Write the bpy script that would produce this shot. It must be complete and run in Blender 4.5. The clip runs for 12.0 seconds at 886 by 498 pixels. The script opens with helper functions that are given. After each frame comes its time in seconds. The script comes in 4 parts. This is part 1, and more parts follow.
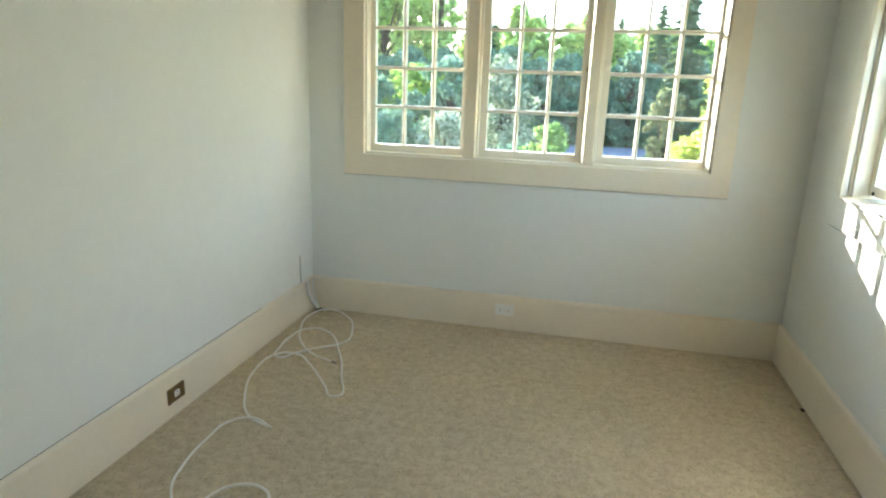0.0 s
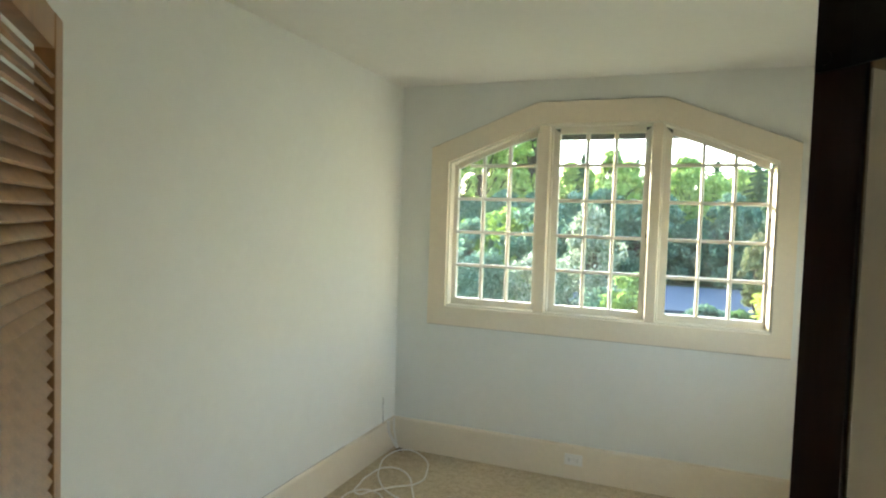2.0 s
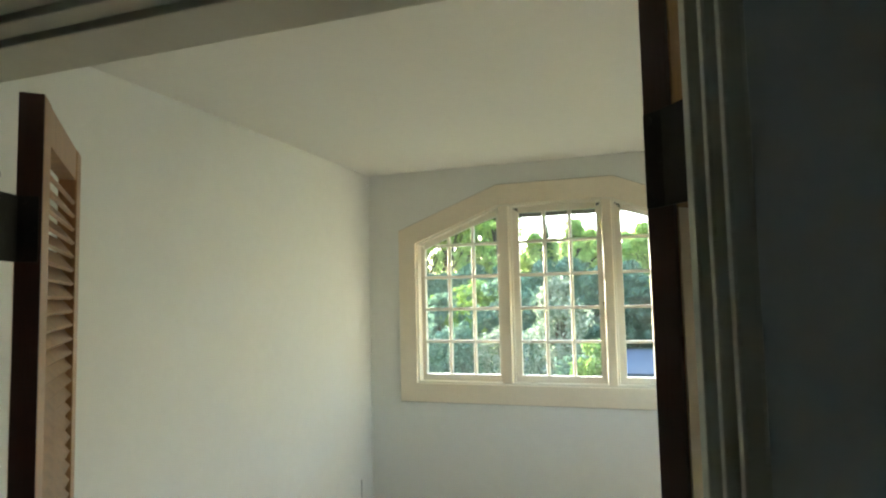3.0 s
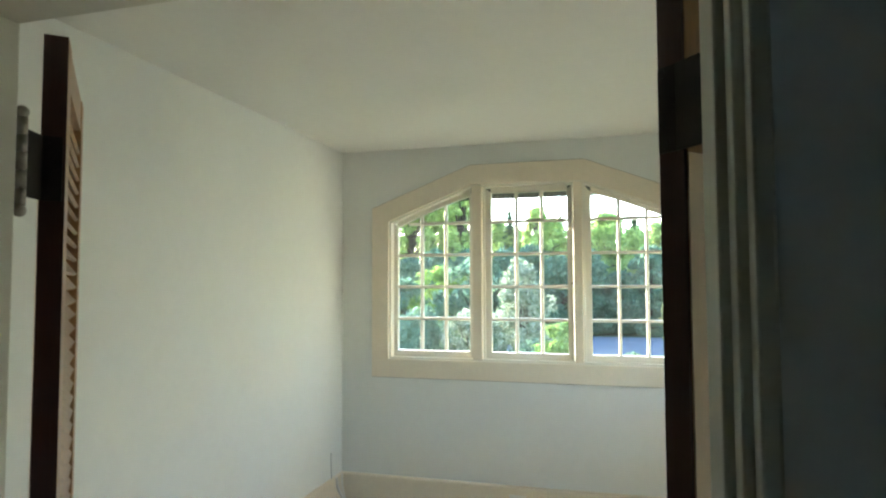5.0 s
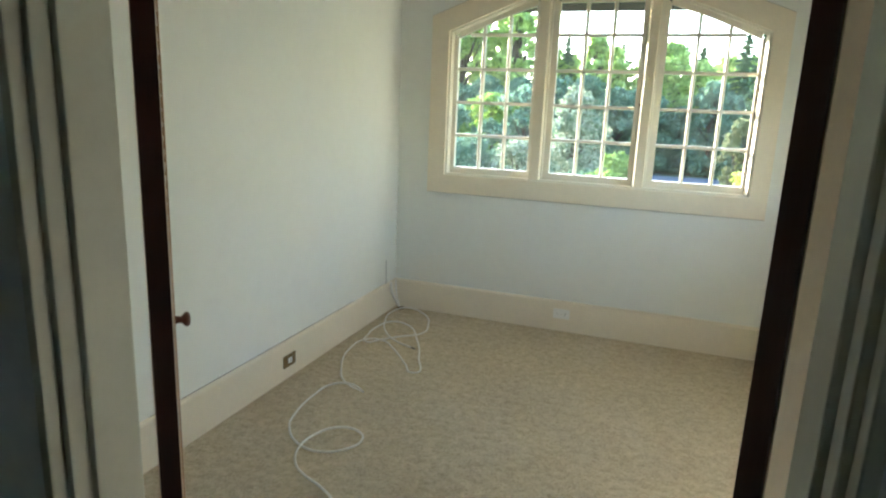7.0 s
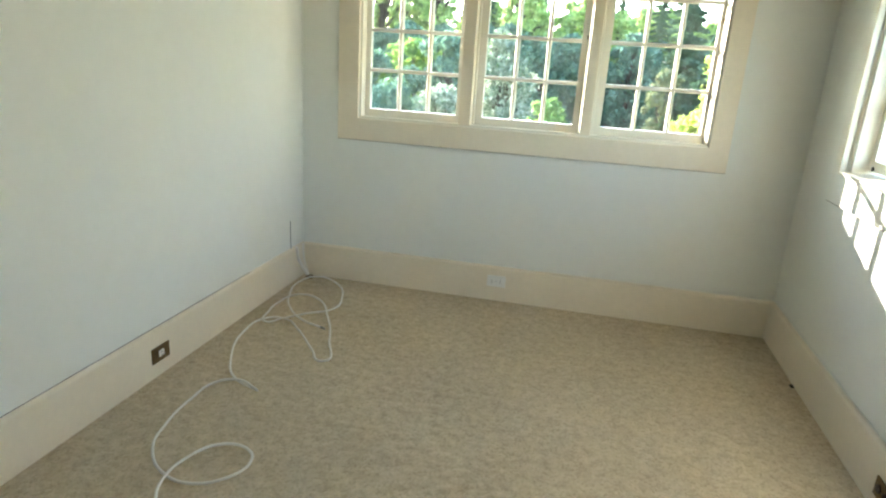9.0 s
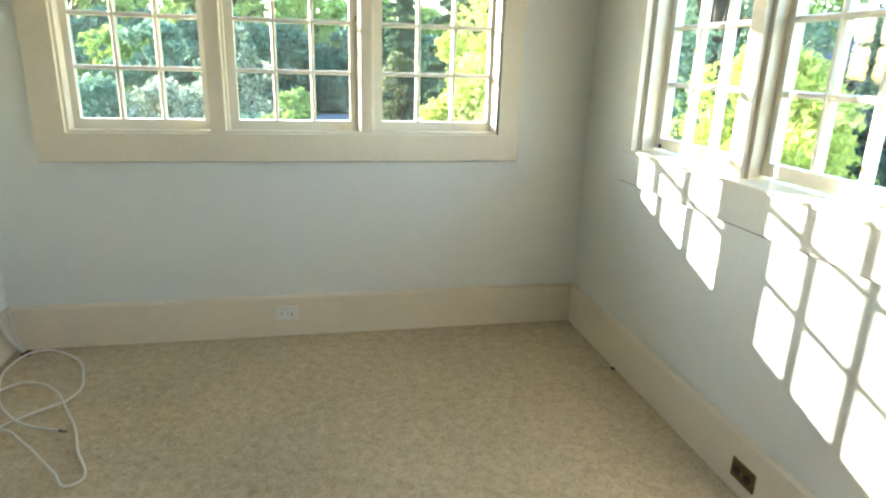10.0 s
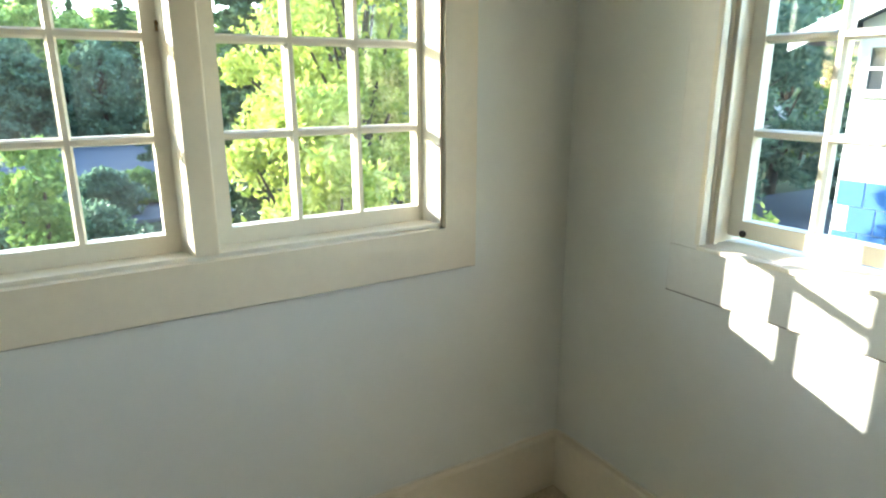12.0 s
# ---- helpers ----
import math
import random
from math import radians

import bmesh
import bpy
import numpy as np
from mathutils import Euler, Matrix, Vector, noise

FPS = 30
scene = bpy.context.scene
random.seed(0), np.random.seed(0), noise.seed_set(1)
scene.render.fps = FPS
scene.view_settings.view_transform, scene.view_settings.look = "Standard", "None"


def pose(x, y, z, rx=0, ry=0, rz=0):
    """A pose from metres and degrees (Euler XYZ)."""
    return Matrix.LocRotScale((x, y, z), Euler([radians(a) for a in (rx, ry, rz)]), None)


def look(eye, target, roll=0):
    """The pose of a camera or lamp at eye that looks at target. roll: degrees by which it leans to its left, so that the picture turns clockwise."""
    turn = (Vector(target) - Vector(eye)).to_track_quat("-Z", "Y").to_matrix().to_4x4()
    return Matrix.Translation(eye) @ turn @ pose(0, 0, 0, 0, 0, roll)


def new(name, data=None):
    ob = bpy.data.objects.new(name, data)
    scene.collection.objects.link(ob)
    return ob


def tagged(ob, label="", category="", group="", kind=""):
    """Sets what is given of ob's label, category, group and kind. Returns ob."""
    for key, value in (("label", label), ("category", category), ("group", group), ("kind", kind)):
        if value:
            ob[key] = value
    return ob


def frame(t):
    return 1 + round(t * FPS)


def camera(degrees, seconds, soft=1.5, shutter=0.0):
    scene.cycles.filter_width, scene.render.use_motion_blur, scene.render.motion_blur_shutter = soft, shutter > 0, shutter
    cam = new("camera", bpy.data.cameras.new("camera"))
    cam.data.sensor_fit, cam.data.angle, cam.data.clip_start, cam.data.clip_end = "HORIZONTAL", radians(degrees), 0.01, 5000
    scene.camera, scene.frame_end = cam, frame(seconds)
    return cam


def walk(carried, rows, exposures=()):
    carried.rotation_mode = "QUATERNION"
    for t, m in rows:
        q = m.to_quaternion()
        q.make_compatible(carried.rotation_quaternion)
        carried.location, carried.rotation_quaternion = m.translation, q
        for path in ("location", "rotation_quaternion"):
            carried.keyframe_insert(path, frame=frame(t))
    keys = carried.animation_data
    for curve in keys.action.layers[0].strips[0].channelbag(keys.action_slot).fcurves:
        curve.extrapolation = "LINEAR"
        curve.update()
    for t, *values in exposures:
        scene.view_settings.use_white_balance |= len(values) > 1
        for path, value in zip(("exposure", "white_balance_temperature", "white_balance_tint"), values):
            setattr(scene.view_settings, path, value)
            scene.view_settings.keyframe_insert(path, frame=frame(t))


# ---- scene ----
cam = camera(70.8, 12.0, soft=2.2)
PATH = [
    (0, (0.329, 0.072, 1.487), (-0.096, 1.958, 0.977), 2.0),
    (0.5, (0.377, -0.108, 1.546), (-0.216, 1.775, 1.215), 2.3),
    (0.8, (0.423, -0.198, 1.597), (-0.249, 1.653, 1.249), 1.0),
    (1, (0.440, -0.218, 1.610), (-0.144, 1.668, 1.298), 2.2),
    (1.5, (0.485, -0.250, 1.660), (-0.121, 1.644, 1.461), 1.1),
    (2, (0.559, -0.256, 1.652), (-0.184, 1.598, 1.560), 1.9),
    (2.2, (0.578, -0.288, 1.638), (-0.194, 1.555, 1.598), 2.5),
    (2.5, (0.611, -0.332, 1.640), (-0.138, 1.522, 1.683), 2.2),
    (3, (0.634, -0.442, 1.673), (-0.015, 1.445, 1.823), -1.3),
    (3.2, (0.638, -0.472, 1.676), (0.031, 1.426, 1.861), -1.8),
    (4.8, (0.593, -0.529, 1.626), (0.075, 1.397, 1.777), -0.7),
    (5, (0.579, -0.517, 1.614), (0.043, 1.406, 1.718), -0.2),
    (5.5, (0.549, -0.503, 1.592), (-0.009, 1.414, 1.480), 0.3),
    (6, (0.527, -0.510, 1.595), (-0.061, 1.388, 1.370), 1.6),
    (6.5, (0.513, -0.525, 1.562), (-0.083, 1.353, 1.220), 2.5),
    (7, (0.512, -0.531, 1.520), (-0.140, 1.308, 1.083), 2.4),
    (7.2, (0.517, -0.541, 1.485), (-0.132, 1.282, 0.976), 2.2),
    (8.8, (0.421, 0.027, 1.428), (-0.081, 1.884, 0.873), 3.8),
    (9, (0.332, 0.103, 1.413), (-0.066, 1.978, 0.840), 3.7),
    (9.5, (0.12, 0.35, 1.389), (0.163, 2.252, 0.773), 1.7),
    (10, (0.081, 0.647, 1.415), (0.469, 2.519, 0.838), 1.7),
    (10.5, (0.077, 0.986, 1.44), (0.475, 2.868, 0.894), -0.9),
    (11, (0.034, 1.37, 1.437), (0.755, 3.158, 0.906), 1.2),
    (11.2, (0.046, 1.535, 1.442), (0.884, 3.271, 0.91), -2.1),
    (11.5, (0.011, 1.774, 1.45), (1.009, 3.415, 0.893), -1.5),
    (11.8, (0.044, 2.061, 1.46), (1.097, 3.68, 0.94), -0.6),
    (12, (0.059, 2.24, 1.476), (1.065, 3.888, 0.954), -0.1),
]
EXPOSURES = [
    (0.0, 3.89, 6250), (1.0, 3.84, 6300), (2.0, 3.72, 6500), (2.5, 3.68, 6550), (3.2, 3.74, 6650), (4.8, 3.80, 6250), (5.5, 3.80, 6200),
    (6.0, 3.82, 6200), (7.0, 3.78, 6250), (9.0, 3.97, 6310), (10.0, 3.93, 6350), (10.5, 3.73, 6380), (11.0, 3.67, 6180), (12.0, 3.44, 6260),
]
walk(cam, [(t, look(eye, target, roll)) for t, eye, target, roll in PATH], [(t, e, k, 8.5) for t, e, k in EXPOSURES])

# ---- world and sun ----
SUN_WAY = Vector((1.0, -1.222, -0.455)).normalized()
world = bpy.data.worlds.new("sky")
scene.world = world
world.use_nodes = True
wn = world.node_tree.nodes
wl = world.node_tree.links
sky = wn.new("ShaderNodeTexSky")
sky.sky_type = "NISHITA"
sky.sun_disc = False
sky.sun_elevation = radians(16.3)
sky.sun_rotation = radians(-40)
sky.air_density, sky.dust_density, sky.ozone_density = 1.0, 0.3, 1.0
wl.new(sky.outputs[0], wn["Background"].inputs[0])
wn["Background"].inputs[1].default_value = 0.15
sun_data = bpy.data.lights.new("sun", "SUN")
sun_data.energy, sun_data.angle, sun_data.color = 2.2, radians(0.5), (1.0, 0.91, 0.76)
sun = new("sun", sun_data)
sun.matrix_world = Matrix.Translation((-6, 10, 9)) @ SUN_WAY.to_track_quat("-Z", "Y").to_matrix().to_4x4()


# ---- materials ----
def material(name, base, rough=0.6, dark=0.85, scale=6.0, fine=60.0, bump=0.15, depth=0.004, metal=0.0, spec=0.5, stretch=(1, 1, 1), random_value=0.0):
    """A surface with broad stains, fine grain and a little relief. dark: how far the stains darken."""
    m = bpy.data.materials.new(name)
    m.use_nodes = True
    n, l = m.node_tree.nodes, m.node_tree.links
    b = n["Principled BSDF"]
    b.inputs["Roughness"].default_value, b.inputs["Metallic"].default_value = rough, metal
    b.inputs["Specular IOR Level"].default_value = spec
    tc, mp = n.new("ShaderNodeTexCoord"), n.new("ShaderNodeMapping")
    mp.inputs["Scale"].default_value = stretch
    l.new(tc.outputs["Object"], mp.inputs[0])
    broad, grain = n.new("ShaderNodeTexNoise"), n.new("ShaderNodeTexNoise")
    broad.inputs["Scale"].default_value, broad.inputs["Detail"].default_value = scale, 5
    grain.inputs["Scale"].default_value, grain.inputs["Detail"].default_value = fine, 4
    l.new(mp.outputs[0], broad.inputs["Vector"])
    l.new(mp.outputs[0], grain.inputs["Vector"])
    ramp = n.new("ShaderNodeValToRGB")
    ramp.color_ramp.elements[0].position, ramp.color_ramp.elements[1].position = 0.3, 0.7
    ramp.color_ramp.elements[0].color = (*[c * dark for c in base], 1)
    ramp.color_ramp.elements[1].color = (*base, 1)
    l.new(broad.outputs[0], ramp.inputs[0])
    mix = n.new("ShaderNodeMix")
    mix.data_type, mix.blend_type = "RGBA", "MULTIPLY"
    mix.inputs[0].default_value = 0.5
    ramp2 = n.new("ShaderNodeValToRGB")
    ramp2.color_ramp.elements[0].position, ramp2.color_ramp.elements[1].position = 0.25, 0.75
    g = 1 - (1 - dark) * 1.6
    ramp2.color_ramp.elements[0].color, ramp2.color_ramp.elements[1].color = (g, g, g, 1), (1, 1, 1, 1)
    l.new(grain.outputs[0], ramp2.inputs[0])
    l.new(ramp.outputs[0], mix.inputs[6])
    l.new(ramp2.outputs[0], mix.inputs[7])
    last = mix.outputs[2]
    if random_value:
        info, hsv, mr = n.new("ShaderNodeObjectInfo"), n.new("ShaderNodeHueSaturation"), n.new("ShaderNodeMapRange")
        mr.inputs[3].default_value, mr.inputs[4].default_value = 1 - random_value, 1 + random_value
        l.new(info.outputs["Random"], mr.inputs[0])
        l.new(mr.outputs[0], hsv.inputs["Value"])
        l.new(last, hsv.inputs["Color"])
        last = hsv.outputs[0]
    l.new(last, b.inputs["Base Color"])
    bp = n.new("ShaderNodeBump")
    bp.inputs["Strength"].default_value, bp.inputs["Distance"].default_value = bump, depth
    l.new(grain.outputs[0], bp.inputs["Height"])
    l.new(bp.outputs[0], b.inputs["Normal"])
    return m


def leaf_material(name, low, high, glow=0.45):
    """Leaves that let some of the sun through; each leaf has its own tint."""
    m = bpy.data.materials.new(name)
    m.use_nodes = True
    n, l = m.node_tree.nodes, m.node_tree.links
    n.remove(n["Principled BSDF"])
    geo, ramp = n.new("ShaderNodeNewGeometry"), n.new("ShaderNodeValToRGB")
    ramp.color_ramp.elements[0].color, ramp.color_ramp.elements[1].color = (*low, 1), (*high, 1)
    l.new(geo.outputs["Random Per Island"], ramp.inputs[0])
    tc, tex, mix = n.new("ShaderNodeTexCoord"), n.new("ShaderNodeTexNoise"), n.new("ShaderNodeMix")
    tex.inputs["Scale"].default_value = 0.9
    l.new(tc.outputs["Object"], tex.inputs["Vector"])
    mix.data_type, mix.blend_type = "RGBA", "MULTIPLY"
    mix.inputs[0].default_value = 0.6
    r2 = n.new("ShaderNodeValToRGB")
    r2.color_ramp.elements[0].position, r2.color_ramp.elements[1].position = 0.35, 0.65
    r2.color_ramp.elements[0].color, r2.color_ramp.elements[1].color = (0.62, 0.7, 0.62, 1), (1, 1, 1, 1)
    l.new(tex.outputs[0], r2.inputs[0])
    l.new(ramp.outputs[0], mix.inputs[6])
    l.new(r2.outputs[0], mix.inputs[7])
    d, t, g, a, b = (n.new("ShaderNodeBsdfDiffuse"), n.new("ShaderNodeBsdfTranslucent"), n.new("ShaderNodeBsdfGlossy"),
                     n.new("ShaderNodeMixShader"), n.new("ShaderNodeMixShader"))
    l.new(mix.outputs[2], d.inputs[0])
    l.new(mix.outputs[2], t.inputs[0])
    g.inputs["Roughness"].default_value = 0.45
    a.inputs[0].default_value, b.inputs[0].default_value = glow, 0.04
    l.new(d.outputs[0], a.inputs[1])
    l.new(t.outputs[0], a.inputs[2])
    l.new(a.outputs[0], b.inputs[1])
    l.new(g.outputs[0], b.inputs[2])
    l.new(b.outputs[0], n["Material Output"].inputs[0])
    return m


def glass_material():
    m = bpy.data.materials.new("window_glass")
    m.use_nodes = True
    n, l = m.node_tree.nodes, m.node_tree.links
    n.remove(n["Principled BSDF"])
    t, g, mx, fr = n.new("ShaderNodeBsdfTransparent"), n.new("ShaderNodeBsdfGlossy"), n.new("ShaderNodeMixShader"), n.new("ShaderNodeLayerWeight")
    t.inputs[0].default_value = (0.95, 0.97, 0.96, 1)
    g.inputs["Roughness"].default_value = 0.02
    fr.inputs[0].default_value = 0.5
    pw, ma = n.new("ShaderNodeMath"), n.new("ShaderNodeMath")
    pw.operation, ma.operation = "POWER", "MULTIPLY_ADD"
    pw.inputs[1].default_value = 5.0
    ma.inputs[1].default_value, ma.inputs[2].default_value = 0.6, 0.03
    l.new(fr.outputs["Facing"], pw.inputs[0])
    l.new(pw.outputs[0], ma.inputs[0])
    l.new(ma.outputs[0], mx.inputs[0])
    l.new(t.outputs[0], mx.inputs[1])
    l.new(g.outputs[0], mx.inputs[2])
    # a thin film of dust on the old panes, also standing in for veiling haze
    dust_haze, dn, dm, tc, add = n.new("ShaderNodeBsdfTranslucent"), n.new("ShaderNodeTexNoise"), n.new("ShaderNodeMapRange"), n.new("ShaderNodeTexCoord"), n.new("ShaderNodeMixShader")
    dust_haze.inputs[0].default_value = (0.8, 0.84, 0.82, 1)
    dn.inputs["Scale"].default_value, dn.inputs["Detail"].default_value = 7, 6
    dm.inputs[1].default_value, dm.inputs[2].default_value, dm.inputs[3].default_value, dm.inputs[4].default_value = 0.35, 0.8, 0.001, 0.008
    l.new(tc.outputs["Object"], dn.inputs["Vector"])
    l.new(dn.outputs[0], dm.inputs[0])
    l.new(dm.outputs[0], add.inputs[0])
    l.new(mx.outputs[0], add.inputs[1])
    l.new(dust_haze.outputs[0], add.inputs[2])
    l.new(add.outputs[0], n["Material Output"].inputs[0])
    return m


def carpet_material():
    m = material("carpet_pile", (0.71, 0.60, 0.425), 0.95, 0.88, 2.2, 160, 0.6, 0.006, spec=0.1)
    n, l = m.node_tree.nodes, m.node_tree.links
    b = n["Principled BSDF"]
    tc, v, r, mx = n.new("ShaderNodeTexCoord"), n.new("ShaderNodeTexVoronoi"), n.new("ShaderNodeValToRGB"), n.new("ShaderNodeMix")
    v.inputs["Scale"].default_value = 105
    l.new(tc.outputs["Object"], v.inputs["Vector"])
    r.color_ramp.elements[0].color, r.color_ramp.elements[1].color = (0.46, 0.40, 0.34, 1), (1.0, 1.0, 1.0, 1)
    r.color_ramp.elements[0].position, r.color_ramp.elements[1].position = 0.05, 0.5
    e = r.color_ramp.elements.new(0.92)
    e.color = (1.0, 0.98, 0.94, 1)
    l.new(v.outputs["Color"], r.inputs[0])
    mx.data_type, mx.blend_type = "RGBA", "MULTIPLY"
    mx.inputs[0].default_value = 0.36
    old = b.inputs["Base Color"].links[0].from_socket
    patch, pr, pm = n.new("ShaderNodeTexNoise"), n.new("ShaderNodeValToRGB"), n.new("ShaderNodeMix")
    patch.inputs["Scale"].default_value, patch.inputs["Detail"].default_value, patch.inputs["Roughness"].default_value = 22, 6, 0.7
    l.new(tc.outputs["Object"], patch.inputs["Vector"])
    pr.color_ramp.elements[0].position, pr.color_ramp.elements[1].position = 0.36, 0.62
    pr.color_ramp.elements[0].color, pr.color_ramp.elements[1].color = (0.74, 0.70, 0.66, 1), (1.04, 1.04, 1.04, 1)
    l.new(patch.outputs[0], pr.inputs[0])
    pm.data_type, pm.blend_type = "RGBA", "MULTIPLY"
    pm.inputs[0].default_value = 0.65
    l.new(old, pm.inputs[6])
    l.new(pr.outputs[0], pm.inputs[7])
    old = pm.outputs[2]
    l.new(old, mx.inputs[6])
    l.new(r.outputs[0], mx.inputs[7])
    l.new(mx.outputs[2], b.inputs["Base Color"])
    return m


WALL = material("pale_wall_paint", (0.80, 0.815, 0.775), 0.62, 0.965, 1.1, 14, 0.12, 0.006, spec=0.35)
CEIL = material("ceiling_paint", (0.80, 0.80, 0.76), 0.8, 0.97, 1.0, 20, 0.1, 0.004, spec=0.2)
TRIM = material("cream_trim_paint", (0.83, 0.75, 0.605), 0.42, 0.94, 3.0, 40, 0.1, 0.003)
SASH = material("cream_sash_paint", (0.84, 0.80, 0.69), 0.4, 0.93, 4.0, 60, 0.12, 0.002)
CARPET = carpet_material()
WOOD = material("reddish_wood", (0.44, 0.245, 0.115), 0.38, 0.72, 5.0, 40, 0.15, 0.002, stretch=(6, 6, 0.5))
# same wood as the leaf; the hinge side's shade is in this near-black
EDGE = material("shaded_wood_edge", (0.055, 0.014, 0.010), 0.4, 0.7, 5.0, 50, 0.15, 0.002, stretch=(6, 6, 0.5))
KNOB = material("dark_red_wood", (0.16, 0.05, 0.03), 0.35, 0.75, 12, 80, 0.1, 0.001)
IRON = material("black_iron", (0.03, 0.028, 0.026), 0.5, 0.7, 20, 120, 0.2, 0.001, metal=0.6)
STEEL = material("worn_hinge_steel", (0.42, 0.40, 0.36), 0.35, 0.6, 30, 150, 0.2, 0.001, metal=0.9)
BRASS = material("aged_brass", (0.28, 0.19, 0.08), 0.42, 0.6, 25, 120, 0.2, 0.001, metal=0.85)
DARKPLUG = material("dark_brown_plastic", (0.035, 0.022, 0.016), 0.4, 0.7, 30, 120, 0.1, 0.001)
PLASTIC = material("white_plastic", (0.85, 0.84, 0.80), 0.35, 0.95, 10, 80, 0.05, 0.001)
CABLE = material("white_cable_jacket", (0.86, 0.83, 0.78), 0.45, 0.93, 10, 80, 0.05, 0.001)
SLOT = material("dark_slot", (0.02, 0.02, 0.02), 0.7, 0.8, 10, 50, 0.05, 0.001)
JAMB = material("hall_jamb_paint", (0.62, 0.62, 0.53), 0.5, 0.93, 3, 40, 0.1, 0.002)
# brown tone that stands in for shadow lines and cracks beside the trim
GAP = material("crack_and_shadow_line", (0.26, 0.23, 0.19), 0.8, 0.7, 6, 40, 0.05, 0.001)
HALL = material("grey_green_hall_paint", (0.84, 0.87, 0.85), 0.7, 0.9, 2, 30, 0.1, 0.003)
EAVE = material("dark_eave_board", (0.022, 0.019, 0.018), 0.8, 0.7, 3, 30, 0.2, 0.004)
SIDECASE = material("pale_side_casing_paint", (0.80, 0.80, 0.75), 0.45, 0.94, 3.0, 40, 0.1, 0.003)
LEAFBACK = material("cream_stile_face", (0.86, 0.72, 0.56), 0.45, 0.92, 4, 50, 0.1, 0.002)
GLASS = glass_material()
GRASS = material("lawn_soil", (0.07, 0.10, 0.03), 0.95, 0.5, 0.6, 9, 0.6, 0.05)
# sky reflection on shaded asphalt is put in as the bluish tint
ROAD = material("asphalt", (0.10, 0.115, 0.15), 0.75, 0.8, 0.4, 12, 0.3, 0.01)
BARK = material("bark", (0.10, 0.075, 0.055), 0.9, 0.5, 3, 14, 0.6, 0.02, stretch=(2, 2, 0.5))
SIDING = material("white_house_siding", (0.80, 0.79, 0.76), 0.7, 0.88, 1.5, 20, 0.2, 0.01)
SLATE = material("weathered_slate_siding", (0.13, 0.14, 0.18), 0.8, 0.75, 1.2, 15, 0.3, 0.01)
ROOF = material("grey_roof_shingle", (0.09, 0.10, 0.14), 0.85, 0.7, 1, 10, 0.4, 0.02)
# the blue is skylit shade put into the shingle colour
SHADE_BLUE = material("shade_blue_shingle", (0.05, 0.18, 0.46), 0.6, 0.8, 2, 20, 0.2, 0.005)
DARKGLASS = material("dark_house_glass", (0.05, 0.06, 0.07), 0.08, 0.7, 1, 5, 0.0, 0.001)
LEAF_BRIGHT = leaf_material("bright_leaves", (0.11, 0.24, 0.06), (0.42, 0.56, 0.12), 0.5)
# the sunlit look of the far crowns is put into this colour
LEAF_SUN_TINT = leaf_material("sun_tinted_leaves", (0.22, 0.36, 0.09), (0.74, 0.85, 0.34), 0.66)
LEAF_MID = leaf_material("mid_green_leaves", (0.12, 0.23, 0.07), (0.32, 0.45, 0.13), 0.5)
LEAF_YELLOW = leaf_material("yellow_green_leaves", (0.30, 0.40, 0.06), (0.74, 0.76, 0.22), 0.5)
# at the wood's edge this darker tint also carries shade and haze
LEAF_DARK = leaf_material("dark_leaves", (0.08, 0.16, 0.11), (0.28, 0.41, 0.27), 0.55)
LEAF_PALE = leaf_material("pale_leaves", (0.10, 0.17, 0.08), (0.60, 0.62, 0.50), 0.45)
LEAF_BROWN = leaf_material("tawny_leaves", (0.14, 0.19, 0.08), (0.38, 0.36, 0.20), 0.4)
NEEDLE = leaf_material("fir_needles", (0.06, 0.11, 0.06), (0.14, 0.21, 0.11), 0.35)


# ---- building helpers ----
def part(name, bm, mat, parent=None, label="", smooth=False):
    me = bpy.data.meshes.new(name)
    bmesh.ops.recalc_face_normals(bm, faces=bm.faces)
    bm.to_mesh(me)
    bm.free()
    me.materials.append(mat)
    if smooth:
        me.polygons.foreach_set("use_smooth", [True] * len(me.polygons))
    ob = new(name, me)
    ob.parent = parent
    if label:
        ob["label"] = label
    return ob


def empty(name, at=(0, 0, 0), turn=0.0):
    ob = new(name)
    ob.matrix_world = pose(*at, 0, 0, turn)
    ob.empty_display_size = 0.1
    return ob


def box(bm, a, b, bevel=0.0, m=None):
    """A box from corner a to corner b, its edges rounded by bevel, moved by m."""
    ret = bmesh.ops.create_cube(bm, size=1)
    vs = ret["verts"]
    for v in vs:
        v.co = Vector([(a[i] + b[i]) / 2 + v.co[i] * (b[i] - a[i]) for i in range(3)])
    if bevel:
        es = list({e for v in vs for e in v.link_edges})
        out = bmesh.ops.bevel(bm, geom=es, offset=bevel, segments=2, affect="EDGES", profile=0.6)
        vs = list({v for f in out["faces"] for v in f.verts} | {v for v in vs if v.is_valid})
    if m is not None:
        bmesh.ops.transform(bm, matrix=m, verts=vs)
    return bm


def one_box(a, b, bevel=0.0, m=None):
    return box(bmesh.new(), a, b, bevel, m)


def prism(bm, outline, axis, lo, hi):
    """A flat outline drawn out along an axis: (x, z) pairs along y, (y, z) pairs along x, (x, y) pairs along z."""
    def at(p, v):
        return {"y": (p[0], v, p[1]), "x": (v, p[0], p[1]), "z": (p[0], p[1], v)}[axis]
    a = [bm.verts.new(at(p, lo)) for p in outline]
    b = [bm.verts.new(at(p, hi)) for p in outline]
    bm.faces.new(a)
    bm.faces.new(list(reversed(b)))
    for i in range(len(a)):
        j = (i + 1) % len(a)
        bm.faces.new((a[i], b[i], b[j], a[j]))
    return bm


